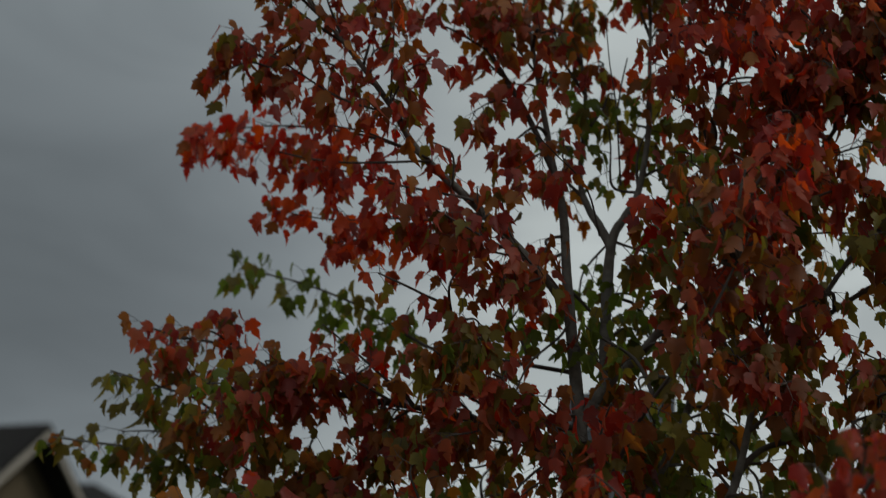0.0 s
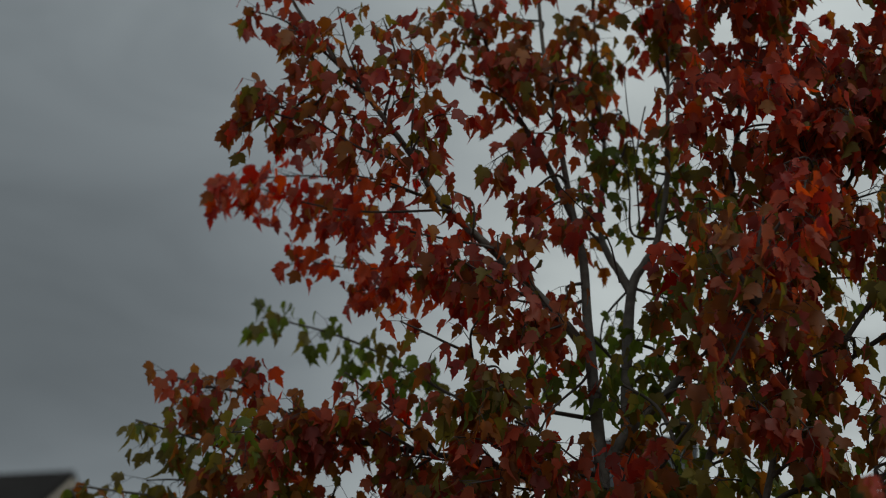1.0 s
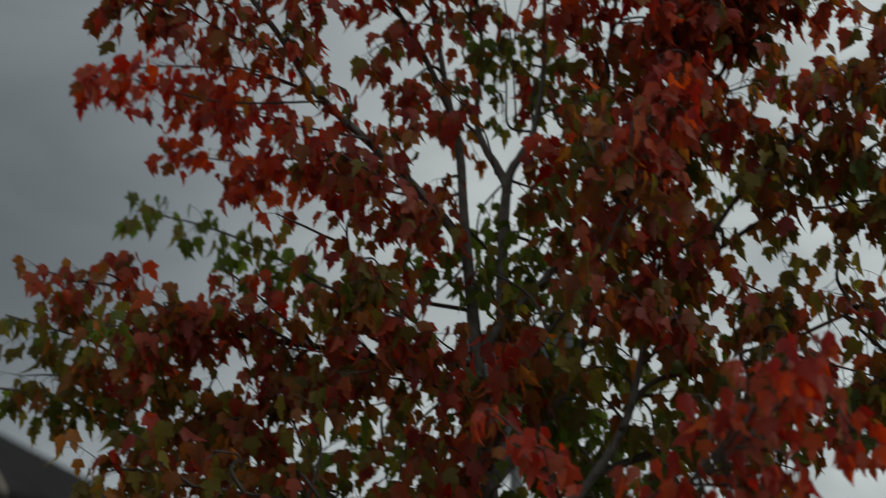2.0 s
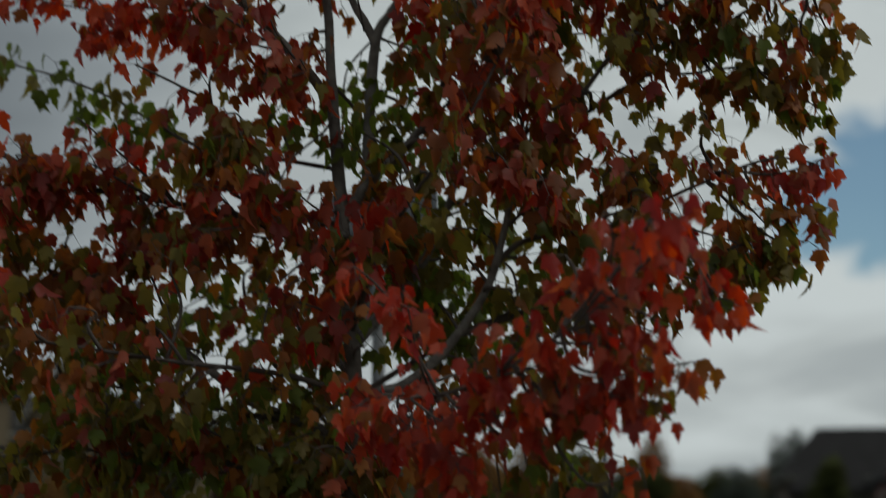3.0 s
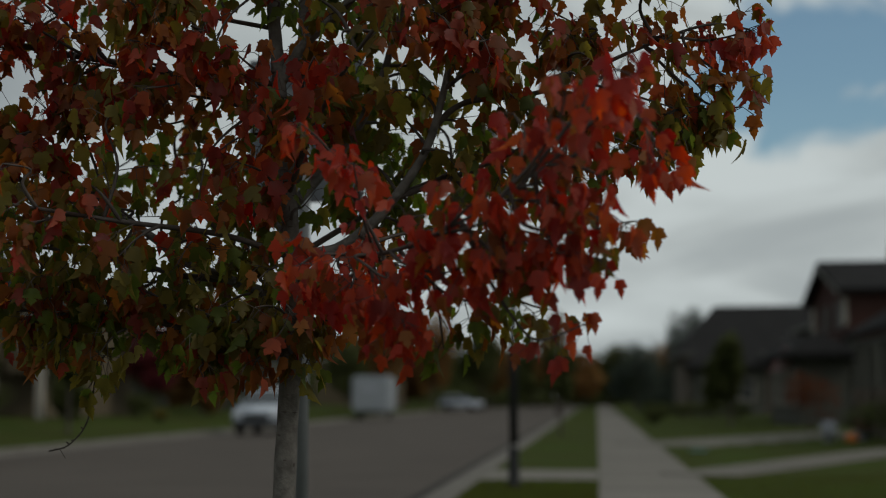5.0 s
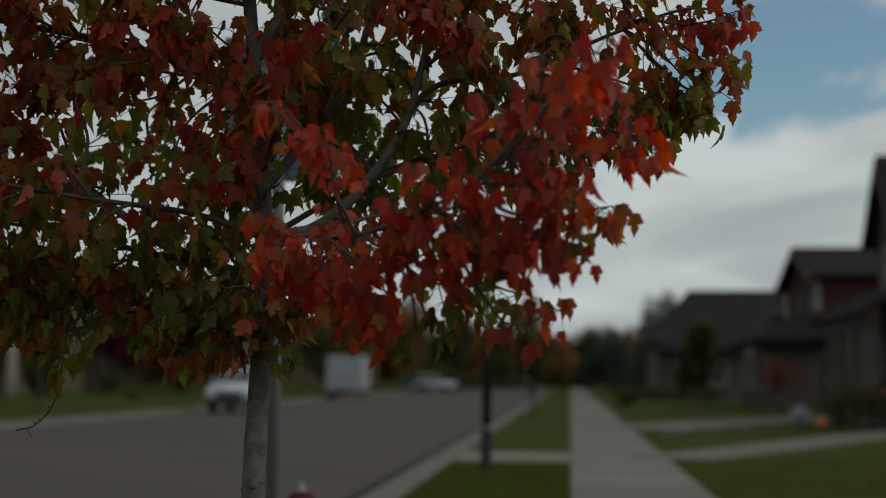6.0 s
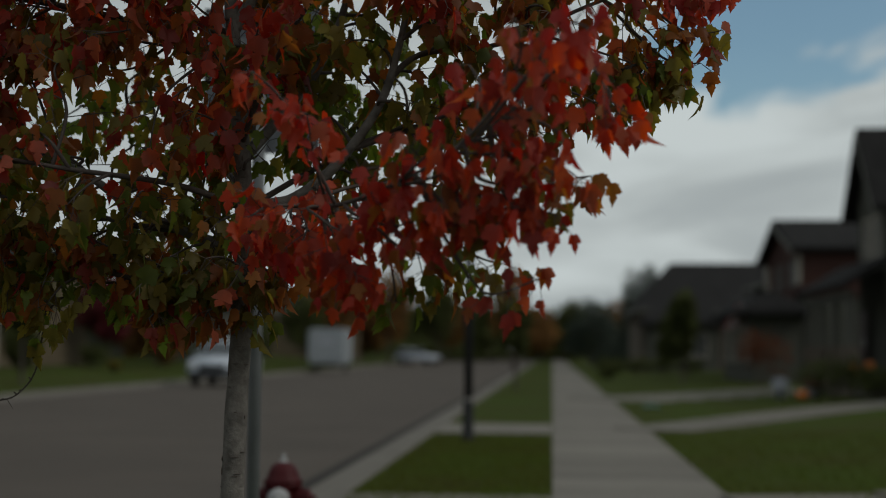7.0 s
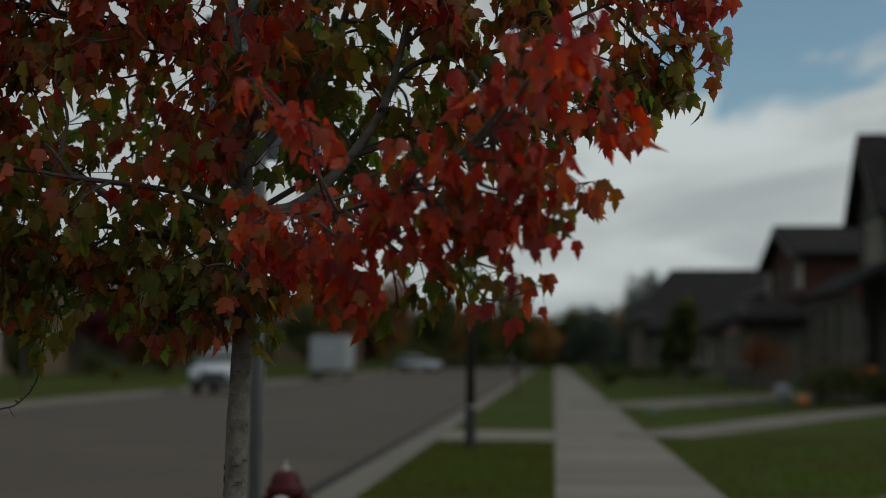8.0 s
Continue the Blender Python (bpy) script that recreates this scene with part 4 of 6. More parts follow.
spray("right_sweep", "R", 0.4, (-0.45, 4.48, 2.20), (-0.31, 4.34, 2.03), (-0.20, 4.20, 1.90))
spray("right_sweep", "O", 0.35, (-0.20, 4.50, 2.30), (-0.10, 4.40, 2.13), (-0.04, 4.30, 2.03))
spray("front_low", "R", 0.3, (-0.47, 3.70, 1.88), (-0.41, 3.75, 1.78), (-0.33, 3.80, 1.75))
spray("front_low", "O", 0.4, (-0.41, 3.70, 1.87), (-0.33, 3.80, 1.74), (-0.27, 3.90, 1.71))
spray("front_low", "R", 0.35, (-0.65, 3.90, 1.88), (-0.60, 3.90, 1.77), (-0.52, 3.90, 1.73))
spray("front_low", "S", 0.4, (-0.59, 3.90, 1.87), (-0.55, 3.80, 1.74), (-0.49, 3.70, 1.67))
spray("left_high", "C", 0.3, (-1.73, 3.92, 3.80), (-2.01, 3.91, 4.08), (-2.19, 3.90, 4.17))
spray("left_high", "C", 0.3, (-1.54, 3.95, 3.52), (-1.53, 3.92, 3.77), (-1.54, 3.90, 3.93))
spray("left_high", "C", 0.3, (-1.66, 3.95, 3.70), (-1.60, 3.92, 3.87), (-1.65, 3.90, 4.04))
spray("left_high", "C", 0.2, (-1.71, 3.92, 3.76), (-1.78, 3.91, 3.93), (-1.83, 3.90, 4.12))
spray("right_mid", "S", 0.2, (-0.53, 4.42, 3.68), (-0.54, 4.26, 3.75), (-0.57, 4.10, 3.76))
spray("right_mid", "S", 0.2, (-0.48, 4.42, 3.96), (-0.39, 4.26, 3.84), (-0.30, 4.10, 3.68))
spray("right_crown", "S", 0.3, (-0.25, 4.40, 3.33), (-0.28, 4.25, 3.47), (-0.29, 4.10, 3.54))
spray("right_crown", "C", 0.2, (-0.11, 4.38, 3.53), (-0.13, 4.29, 3.67), (-0.16, 4.20, 3.73))
spray("right_crown", "C", 0.2, (-0.05, 4.38, 3.60), (-0.01, 4.29, 3.65), (0.02, 4.20, 3.68))
spray("right_mid", "C", 0.2, (-0.56, 4.42, 3.45), (-0.59, 4.31, 3.53), (-0.65, 4.20, 3.55))
spray("back_right", "G", 0.3, (-0.89, 4.70, 2.22), (-0.89, 4.78, 2.39), (-0.92, 4.85, 2.57))
spray("back_right", "G", 0.3, (-0.80, 4.75, 2.26), (-0.82, 4.83, 2.40), (-0.80, 4.90, 2.53))
spray("right_back", "G", 0.2, (-0.87, 4.60, 2.43), (-0.83, 4.70, 2.57), (-0.81, 4.80, 2.67))
spray("back_left", "O", 0.4, (-1.13, 4.60, 2.12), (-1.21, 4.66, 1.96), (-1.36, 4.72, 1.93))
spray("back_left", "O", 0.5, (-1.13, 4.60, 2.12), (-1.18, 4.66, 1.97), (-1.28, 4.72, 1.92))
TONES = {"S": [("leaf_scarlet", 0.68), ("leaf_crimson", 0.24), ("leaf_russet", 0.08)], "C": [("leaf_crimson", 0.46), ("leaf_scarlet", 0.14), ("leaf_russet", 0.28), ("leaf_olive", 0.12)],
         "R": [("leaf_russet", 0.5), ("leaf_crimson", 0.15), ("leaf_olive", 0.35)], "O": [("leaf_olive", 0.56), ("leaf_russet", 0.22), ("leaf_green", 0.22)], "G": [("leaf_green", 0.7), ("leaf_olive", 0.3)]}

HALF = [(0.0, 0.0), (0.11, -0.05), (0.23, -0.02), (0.30, 0.06), (0.40, 0.06), (0.36, 0.16), (0.38, 0.24), (0.46, 0.30), (0.46, 0.37), (0.57, 0.54), (0.45, 0.53), (0.39, 0.59), (0.31, 0.56), (0.21, 0.55), (0.22, 0.66), (0.27, 0.72), (0.19, 0.78), (0.17, 0.87), (0.09, 0.94), (0.0, 1.15)]
RIB = [0.0, 0.12, 0.28, 0.42, 0.58, 0.8, 1.15]


def leaf_points(fold, curl, twist):
    """A three-lobed maple leaf: both halves hang from the midrib, folded, curled and twisted."""
    def bend(u, v):
        a = abs(u)
        return (u * (1 - 0.35 * abs(fold) * a), v - curl * 0.3 * v * v - 0.12 * a * a, fold * a - 0.5 * fold * a * a + curl * v * v + twist * u * v)

    pts = [bend(0, v) for v in RIB]
    faces, n = [], len(HALF)
    for s in (1, -1):
        first = len(pts)
        pts += [bend(s * u, v) for u, v in HALF[1:-1]]
        rim = [0] + list(range(first, first + n - 2)) + [len(RIB) - 1]
        rib = [min(len(RIB) - 1, k * len(RIB) // n) for k in range(n)]
        for k in range(n - 1):
            ring = []
            for q in (rim[k], rim[k + 1], rib[k + 1], rib[k]):
                if q not in ring:
                    ring.append(q)
            if len(ring) > 2:
                faces.append(tuple(ring if s > 0 else reversed(ring)))
    return pts, faces


LEAVES = [leaf_points(f, c, w) for f, c, w in ((0.35, -0.2, 0.15), (0.6, -0.3, -0.2), (0.25, -0.35, 0.25), (-0.35, 0.2, -0.15), (0.85, -0.15, 0.25), (0.45, -0.45, 0.1), (1.0, -0.3, -0.15), (0.2, -0.12, -0.25), (-0.5, 0.3, 0.2), (0.7, -0.5, 0.3))]
leaf_rows = []          # (matrix, shape, tone)
twig_v, twig_f = [], []


def thin(p, q, r0, r1):
    """A three-sided stem between two points, for twigs and leaf stalks."""
    d = (q - p).normalized()
    a = d.orthogonal().normalized()
    b = d.cross(a)
    i = len(twig_v)
    for c, r in ((p, r0), (q, r1)):
        for k in range(3):
            twig_v.append(tuple(c + (a * math.cos(k * 2.0944) + b * math.sin(k * 2.0944)) * r))
    for k in range(3):
        twig_f.append((i + k, i + (k + 1) % 3, i + 3 + (k + 1) % 3, i + 3 + k))


def pick(tone):
    r = rng.random()
    for name, w in TONES[tone]:
        r -= w
        if r <= 0:
            return name
    return TONES[tone][0][0]


def hang_leaf(p, out, tone, grow=1.0):
    """A leaf on its stalk: the stalk leaves the twig along out, the blade droops."""
    size = rng.triangular(0.034, 0.08, 0.058) * grow
    stalk = (out + Vector((0, 0, -0.25))).normalized() * rng.uniform(0.03, 0.07)
    base = p + stalk
    thin(p, base, 0.0011, 0.0008)
    az = rng.uniform(0, 6.283)
    drop = rng.triangular(0.8, 1.57, 1.4)
    tip = Vector((math.cos(az) * math.cos(drop), math.sin(az) * math.cos(drop), -math.sin(drop)))
    tip = (tip + out * 0.22).normalized()
    side = tip.cross(Vector((rng.uniform(-1, 1), rng.uniform(-1, 1), rng.uniform(-0.4, 0.8)))).normalized()
    nor = side.cross(tip).normalized()
    m = Matrix.Translation(base) @ Matrix((side, tip, nor)).transposed().to_4x4() @ Matrix.Scale(size, 4)
    leaf_rows.append((m, rng.randrange(len(LEAVES)), pick(tone)))


def dress(pts, tone, start=0.2, gap=0.035, reach=0.19, grow=1.0):
    """Side twigs with leaves along a bough."""
    total, run = sum((b - a).length for a, b in zip(pts, pts[1:])), 0.0
    nxt = total * start
    for a, b in zip(pts, pts[1:]):
        seg = (b - a).length
        while nxt <= run + seg and seg > 0:
            p = a.lerp(b, (nxt - run) / seg)
            d = (b - a).normalized()
            s = d.orthogonal().normalized()
            s = (Matrix.Rotation(rng.uniform(0, 6.283), 3, d) @ s)
            way = (s * 0.8 + d * rng.uniform(0.2, 0.9) + Vector((0, 0, rng.uniform(-0.65, 0.12)))).normalized()
            length = rng.uniform(0.04, reach) * (1.0 - 0.45 * nxt / total)
            q = p + way * length
            thin(p, q, 0.0022, 0.0012)
            for k in range(max(1, round(length / 0.04))):
                o = (Matrix.Rotation(rng.uniform(0, 6.283), 3, way) @ way.orthogonal()).normalized()
                hang_leaf(p.lerp(q, rng.uniform(0.25, 0.95)), o, tone, grow)
            for k in range(rng.choice((2, 2, 3))):
                hang_leaf(q, (way + Vector((rng.uniform(-1, 1), rng.uniform(-1, 1), rng.uniform(-0.6, 0.5))) * 0.9).normalized(), tone, grow)
            nxt += gap * rng.uniform(0.6, 1.5)
        run += seg
    for k in range(4):
        hang_leaf(pts[-1], Vector((rng.uniform(-1, 1), rng.uniform(-1, 1), rng.uniform(-0.8, 0.4))).normalized(), tone, grow)


def along(pts, f):
    i = min(int(f * (len(pts) - 1)), len(pts) - 2)
    return pts[i].lerp(pts[i + 1], f * (len(pts) - 1) - i)


# further boughs that fill the body of the crown: centre, half-sizes, how many, tones
FILL = [((-0.15, 4.3, 4.45), (0.6, 0.3, 0.28), 15, "CCSR"), ((-1.25, 4.3, 4.3), (0.5, 0.25, 0.25), 7, "CCR"), ((-0.1, 4.3, 4.1), (0.5, 0.3, 0.35), 9, "CCSR"), ((-1.75, 4.25, 2.78), (0.35, 0.25, 0.25), 6, "CCR"), ((-0.3, 4.35, 3.65), (0.65, 0.35, 0.75), 34, "CCCSRO"), ((-0.3, 4.45, 2.72), (0.42, 0.35, 0.32), 7, "RROC"), ((-1, 4.3, 2.85), (0.5, 0.35, 0.45), 13, "CROG"), ((-0.38, 4.05, 3.75), (0.42, 0.25, 0.5), 12, "CSSSR"), ((-1.75, 4.3, 2.45), (0.2, 0.15, 0.15), 4, "ROC")]
FILL += [((-0.25, 4.25, 3.05), (0.4, 0.25, 0.35), 9, "CRRO"), ((-0.95, 4.25, 2.5), (0.2, 0.3, 0.36), 9, "CROGG"), ((-1.7, 4.15, 2.35), (0.5, 0.35, 0.55), 14, "RROC"), ((-1.6, 4.3, 1.8), (0.55, 0.3, 0.2), 8, "OORG"), ((0.1, 4.45, 2.45), (0.3, 0.2, 0.2), 5, "RO"), ((-0.85, 4.62, 2.45), (0.2, 0.15, 0.3), 7, "GGO"), ((-0.2, 4.05, 3.7), (0.3, 0.2, 0.5), 5, "SCC"), ((-0.2, 4.4, 2.6), (0.3, 0.2, 0.25), 3, "OORC"), ((-0.15, 4.5, 2.15), (0.25, 0.2, 0.2), 4, "OR"), ((0.18, 4.4, 3.75), (0.35, 0.25, 0.5), 13, "CCRO")]
limb_lines = {k: spline(v[0], 6) for k, v in LIMB_PLAN.items()}
for (cx, cy, cz), (hx, hy, hz), count, tones in FILL:
    for _ in range(count):
        d = Vector((rng.uniform(-1, 1), rng.uniform(-1, 1), rng.uniform(-1, 1)))
        tip = Vector((cx + d.x * hx, cy + d.y * hy, cz + d.z * hz))
        if -0.75 < tip.x < -0.25 and 1.95 < tip.z < 2.7:
            continue  # the crown is open beside the stem
        best = min(((p - tip).length + (0.6 if p.z > tip.z else 0) + (0.3 if (p - tip).length < 0.18 else 0), k, i) for k, ln in limb_lines.items() for i, p in enumerate(ln[:-2]) if i > 6)
        BOUGH_PLAN[best[1]].append((best[2] / (len(limb_lines[best[1]]) - 1), tip.x, tip.y, tip.z, rng.choice(tones)))

TIP_TONE = {"left_mid": "C", "front_left": "C", "left_low": "O", "left_high_twin": "C", "right_crown": "C", "front_left_low": "R", "left_green": "G", "front_low": "S", "left_high": "C", "back_right": "G", "back_left": "G", "left_low_twin": "O", "right_arm": "C", "left_sag": "O", "left_bottom": "O"}
for limb, (ctrl, r0, r1) in LIMB_PLAN.items():
    line = spline(ctrl, 6)
    bm = bmesh.new()
    n = len(line)
    radii = [r1 + (r0 - r1) * (1 - i / (n - 1)) ** (1.3 if limb == "trunk" else 1.0) for i in range(n)]
    if limb == "trunk":
        radii[0], radii[1] = 0.075, 0.058
    tube(bm, [p - TREE for p in line], radii, 14 if r0 > 0.02 else 8, 0.05, rng)
    limb_ob = part("trunk" if limb == "trunk" else "limb", bm, "bark" if r0 > 0.015 else "bark_fine", maple, smooth=True)
    for f, x, y, z, tone in BOUGH_PLAN[limb]:
        a, b = along(line, f), Vector((x, y, z))
        d = (b - a).length
        b = a.lerp(b, max(0.5, 1 - 0.10 / d))
        c1 = a.lerp(b, 0.35) + Vector((rng.uniform(-0.04, 0.04), rng.uniform(-0.04, 0.04), 0.10 * d))
        c2 = a.lerp(b, 0.7) + Vector((rng.uniform(-0.05, 0.05), rng.uniform(-0.05, 0.05), 0.10 * d))
        bough = spline([a, c1, c2, b], 5)
        k = len(bough)
        bm = bmesh.new()
        tube(bm, [p - TREE for p in bough], [0.0022 + 0.0045 * (1 - i / (k - 1)) for i in range(k)], 6, 0.1, rng)
        part("bough", bm, "bark_fine", limb_ob, smooth=True)
        dress(bough, tone.upper(), gap=0.06 if tone.isupper() else 0.11, start=0.2 if tone.isupper() else 0.5)
    for tone, start, ctrl_pts in SPRAYS[limb]:
        foot = min(line, key=lambda p: (p - ctrl_pts[0]).length)
        bough = spline([foot] + (ctrl_pts if (foot - ctrl_pts[0]).length > 0.05 else ctrl_pts[1:]), 6)
        k = len(bough)
        bm = bmesh.new()
        tube(bm, [p - TREE for p in bough], [0.002 + 0.004 * (1 - i / (k - 1)) for i in range(k)], 6, 0.1, rng)
        part("bough", bm, "bark_fine", limb_ob, smooth=True)
        dress(bough, tone.upper(), gap=0.05 if tone.isupper() else 0.085, start=start, reach=0.12, grow=0.85 if limb == "front_low" else 1.0)
    if limb not in ("trunk", "leader", "right_back", "right_mid", "right_low", "front_low"):
        dress(line, TIP_TONE.get(limb, "R"), 0.4, 0.06, 0.13)

# dark scars and old bud marks on the bark
stem_line = spline(LIMB_PLAN["trunk"][0], 6)
trunk_ob = [o for o in maple.children if o.name == "trunk"][0]
for k in range(60):
    z = rng.uniform(0.3, 2.3)
    i = max(j for j in range(len(stem_line) - 1) if stem_line[j].z <= z)
    c = stem_line[i].lerp(stem_line[i + 1], (z - stem_line[i].z) / (stem_line[i + 1].z - stem_line[i].z))
    r = 0.006 + 0.038 * (1 - i / (len(stem_line) - 1)) ** 1.3
    a = rng.uniform(-2.9, -0.3)
    bm = bmesh.new()
    bmesh.ops.create_uvsphere(bm, u_segments=8, v_segments=5, radius=1)
    w, hgt = rng.choice(((rng.uniform(0.006, 0.014), 0.0018), (rng.uniform(0.006, 0.014), 0.0018), (rng.uniform(0.002, 0.004), rng.uniform(0.006, 0.016))))
    bm.transform(Matrix.Translation(c - TREE + Vector((math.cos(a), math.sin(a), 0)) * (r - 0.0005)) @ Matrix.Rotation(a, 4, "Z") @ Matrix.Diagonal((0.0028, w, hgt, 1)))
    part("bark_scar", bm, "bark_scar", trunk_ob, smooth=True)

# bare shoots in the open top and between the leaves
for shoot in (V((-0.90, 4.55, 3.40), (-0.91, 4.53, 3.70), (-0.93, 4.52, 3.87), (-0.94, 4.50, 4.06)), V((-0.91, 4.55, 3.68), (-0.89, 4.53, 3.78), (-0.86, 4.50, 3.87)), V((-0.94, 4.40, 3.16), (-0.96, 4.30, 3.30), (-1.04, 4.20, 3.39), (-1.10, 4.10, 3.45)), V((-0.22, 3.50, 1.84), (-0.16, 3.47, 1.84), (-0.10, 3.43, 1.84), (-0.07, 3.40, 1.84))):
    line = spline(shoot, 4)
    for i, (a, b) in enumerate(zip(line, line[1:])):
        thin(a, b, 0.0042 - 0.0002 * i, 0.0040 - 0.0002 * i)

# a bare hanging twig below the crown
loose = spline(V((-1.62, 4.5, 1.76), (-1.645, 4.52, 1.56), (-1.68, 4.55, 1.42), (-1.75, 4.58, 1.345), (-1.81, 4.58, 1.325)), 4)
for a, b in zip(loose, loose[1:]):
    thin(a, b, 0.0034, 0.0028)
    thin(b, b + Vector((rng.uniform(-0.012, 0.012), 0, rng.uniform(-0.01, 0.01))), 0.0042, 0.002)
thin(loose[-3], loose[-3] + Vector((0.02, 0, -0.03)), 0.0014, 0.001)

me = bpy.data.meshes.new("twig")
me.from_pydata([tuple(Vector(v) - TREE) for v in twig_v], [], twig_f)
me.materials.append(M["bark_fine"])
tagged(part("twig", me, "", maple, "thin brown twigs and leaf stalks"), kind="stuff")

# the nearest leaves are single pieces, the rest of each colour is one part
leaf_rows.sort(key=lambda r: r[0].translation.y)
single, rest = leaf_rows[:300], leaf_rows[300:]
leaf_mesh = {}
for m, shape, tone in single:
    if (shape, tone) not in leaf_mesh:
        me = bpy.data.meshes.new("leaf")
        me.from_pydata(LEAVES[shape][0], [], LEAVES[shape][1])
        me.materials.append(M[tone])
        me.shade_smooth()
        leaf_mesh[shape, tone] = me
    lf = part("leaf", leaf_mesh[shape, tone], "", maple)
    lf.matrix_basis = Matrix.Translation(-TREE) @ m
for tone in ("leaf_scarlet", "leaf_crimson", "leaf_russet", "leaf_olive", "leaf_green"):
    verts, faces = [], []
    for m, shape, name in rest:
        if name == tone:
            i = len(verts)
            pts, fs = LEAVES[shape]
            verts += [tuple(m @ Vector(p) - TREE) for p in pts]
            faces += [tuple(i + k for k in f) for f in fs]
    me = bpy.data.meshes.new("foliage")
    me.from_pydata(verts, [], faces)
    me.materials.append(M[tone])
    me.shade_smooth()
    tagged(part("foliage", me, "", maple, tone[5:] + " autumn leaves of the crown"), kind="stuff")


# ---- street furniture ----
def sign_post():
    ob = thing("road_sign", "grey steel pole with a sheet-metal sign seen from behind", "road sign", pose(-1.49, 7.0, 0))
    part("pole", lathe([(0.034, -0.1), (0.034, 3.2), (0.030, 3.22)], 16), "steel", ob, "galvanised steel pole", True)
    panel = part("panel", boxes((-0.305, 0.305, 0.042, 0.048, 2.5, 3.26), bevel=0.002), "sign_back", ob, "plain grey back of the sign panel")
    for z in (2.68, 3.08):
        part("bracket", boxes((-0.24, 0.24, 0.034, 0.042, z - 0.02, z + 0.02)), "steel", ob)
        part("bolt", lathe([(0.012, 0), (0.012, 0.012), (0.005, 0.016)], 8, Matrix.Translation((0.0, -0.036, z)) @ Matrix.Rotation(radians(90), 4, "X")), "steel", ob)


def hydrant():
    ob = thing("fire_hydrant", "dark red fire hydrant with white caps on the grass strip", "fire hydrant", pose(-1.75, 9.1, 0, rz=-20))
    part("barrel", lathe([(0.15, 0), (0.15, 0.05), (0.11, 0.06), (0.10, 0.10), (0.095, 0.42), (0.11, 0.44), (0.11, 0.60), (0.125, 0.605), (0.125, 0.625)], 20), "hydrant_red", ob, "dark red iron barrel", True)
    part("bonnet", lathe([(0.125, 0.625), (0.125, 0.645), (0.108, 0.66), (0.10, 0.69), (0.08, 0.735), (0.045, 0.76)], 20), "hydrant_red", ob, "domed red bonnet", True)
    part("operating_nut", lathe([(0.034, 0.755), (0.03, 0.775), (0.018, 0.78), (0.014, 0.815)], 6), "white_paint", ob, "white operating nut")
    for k in range(8):
        a = k * math.pi / 4
        part("bolt", lathe([(0.012, 0.60), (0.012, 0.65)], 6, Matrix.Translation((math.cos(a) * 0.118, math.sin(a) * 0.118, 0))), "hydrant_red", ob)
    for az, r in ((-70, 0.066), (20, 0.05), (200, 0.05)):
        m = Matrix.Rotation(radians(az), 4, "Z") @ Matrix.Translation((0.09, 0, 0.535)) @ Matrix.Rotation(radians(90), 4, "Y")
        oz = part("outlet", lathe([(r + 0.012, 0), (r + 0.012, 0.05)], 14, m), "hydrant_red", ob)
        part("cap", lathe([(r, 0.05), (r + 0.006, 0.055), (r + 0.006, 0.085), (r * 0.5, 0.1), (0.015, 0.105), (0.015, 0.13)], 14, m), "white_paint" if az == -70 else "hydrant_red", oz, "white outlet cap" if az == -70 else "", True)


def lamp_post():
    ob = thing("street_lamp", "tall black street lamp post on the grass strip", "street lamp", pose(-1.39, 23.0, 0))
    part("base", lathe([(0.12, -0.05), (0.12, 0.06), (0.095, 0.10), (0.09, 0.6), (0.08, 0.66)], 16), "black_paint", ob, smooth=True)
    part("pole", lathe([(0.075, 0.7), (0.07, 3.0), (0.055, 5.7)], 16), "black_paint", ob, smooth=True)
    part("arm", lathe([(0.03, 0), (0.03, 0.5)], 10, Matrix.Translation((0, 0, 5.6)) @ Matrix.Rotation(radians(-60), 4, "Y")), "black_paint", ob)
    head = part("lamp_head", lathe([(0.04, 6.12), (0.2, 6.02), (0.22, 5.94), (0.19, 5.92)], 16, Matrix.Translation((-0.32, 0, 0))), "black_paint", ob, smooth=True)
    part("diffuser", lathe([(0.17, 5.92), (0.14, 5.86), (0.05, 5.83)], 16, Matrix.Translation((-0.32, 0, 0))), "lamp_glass", head, "frosted glass diffuser", True)
    part("bracket", lathe([(0.03, 5.35), (0.03, 5.95)], 8, Matrix.Translation((-0.32, 0, 0)) @ Matrix.Scale(1, 4)), "black_paint", ob)


# ---- vehicles ----
def wheel(parent, x, y, r=0.36, w=0.24):
    m = Matrix.Translation((x, y, r)) @ Matrix.Rotation(radians(90), 4, "Y")
    tyre = part("wheel", lathe([(r * 0.62, -w / 2), (r * 0.92, -w / 2), (r, -w * 0.36), (r, w * 0.36), (r * 0.92, w / 2), (r * 0.62, w / 2)], 20, m), "rubber", parent, smooth=True)
    part("rim", lathe([(r * 0.6, -w * 0.42), (r * 0.62, 0), (r * 0.6, w * 0.42), (r * 0.2, w * 0.44)], 12, m), "alloy", tyre, "alloy rim")


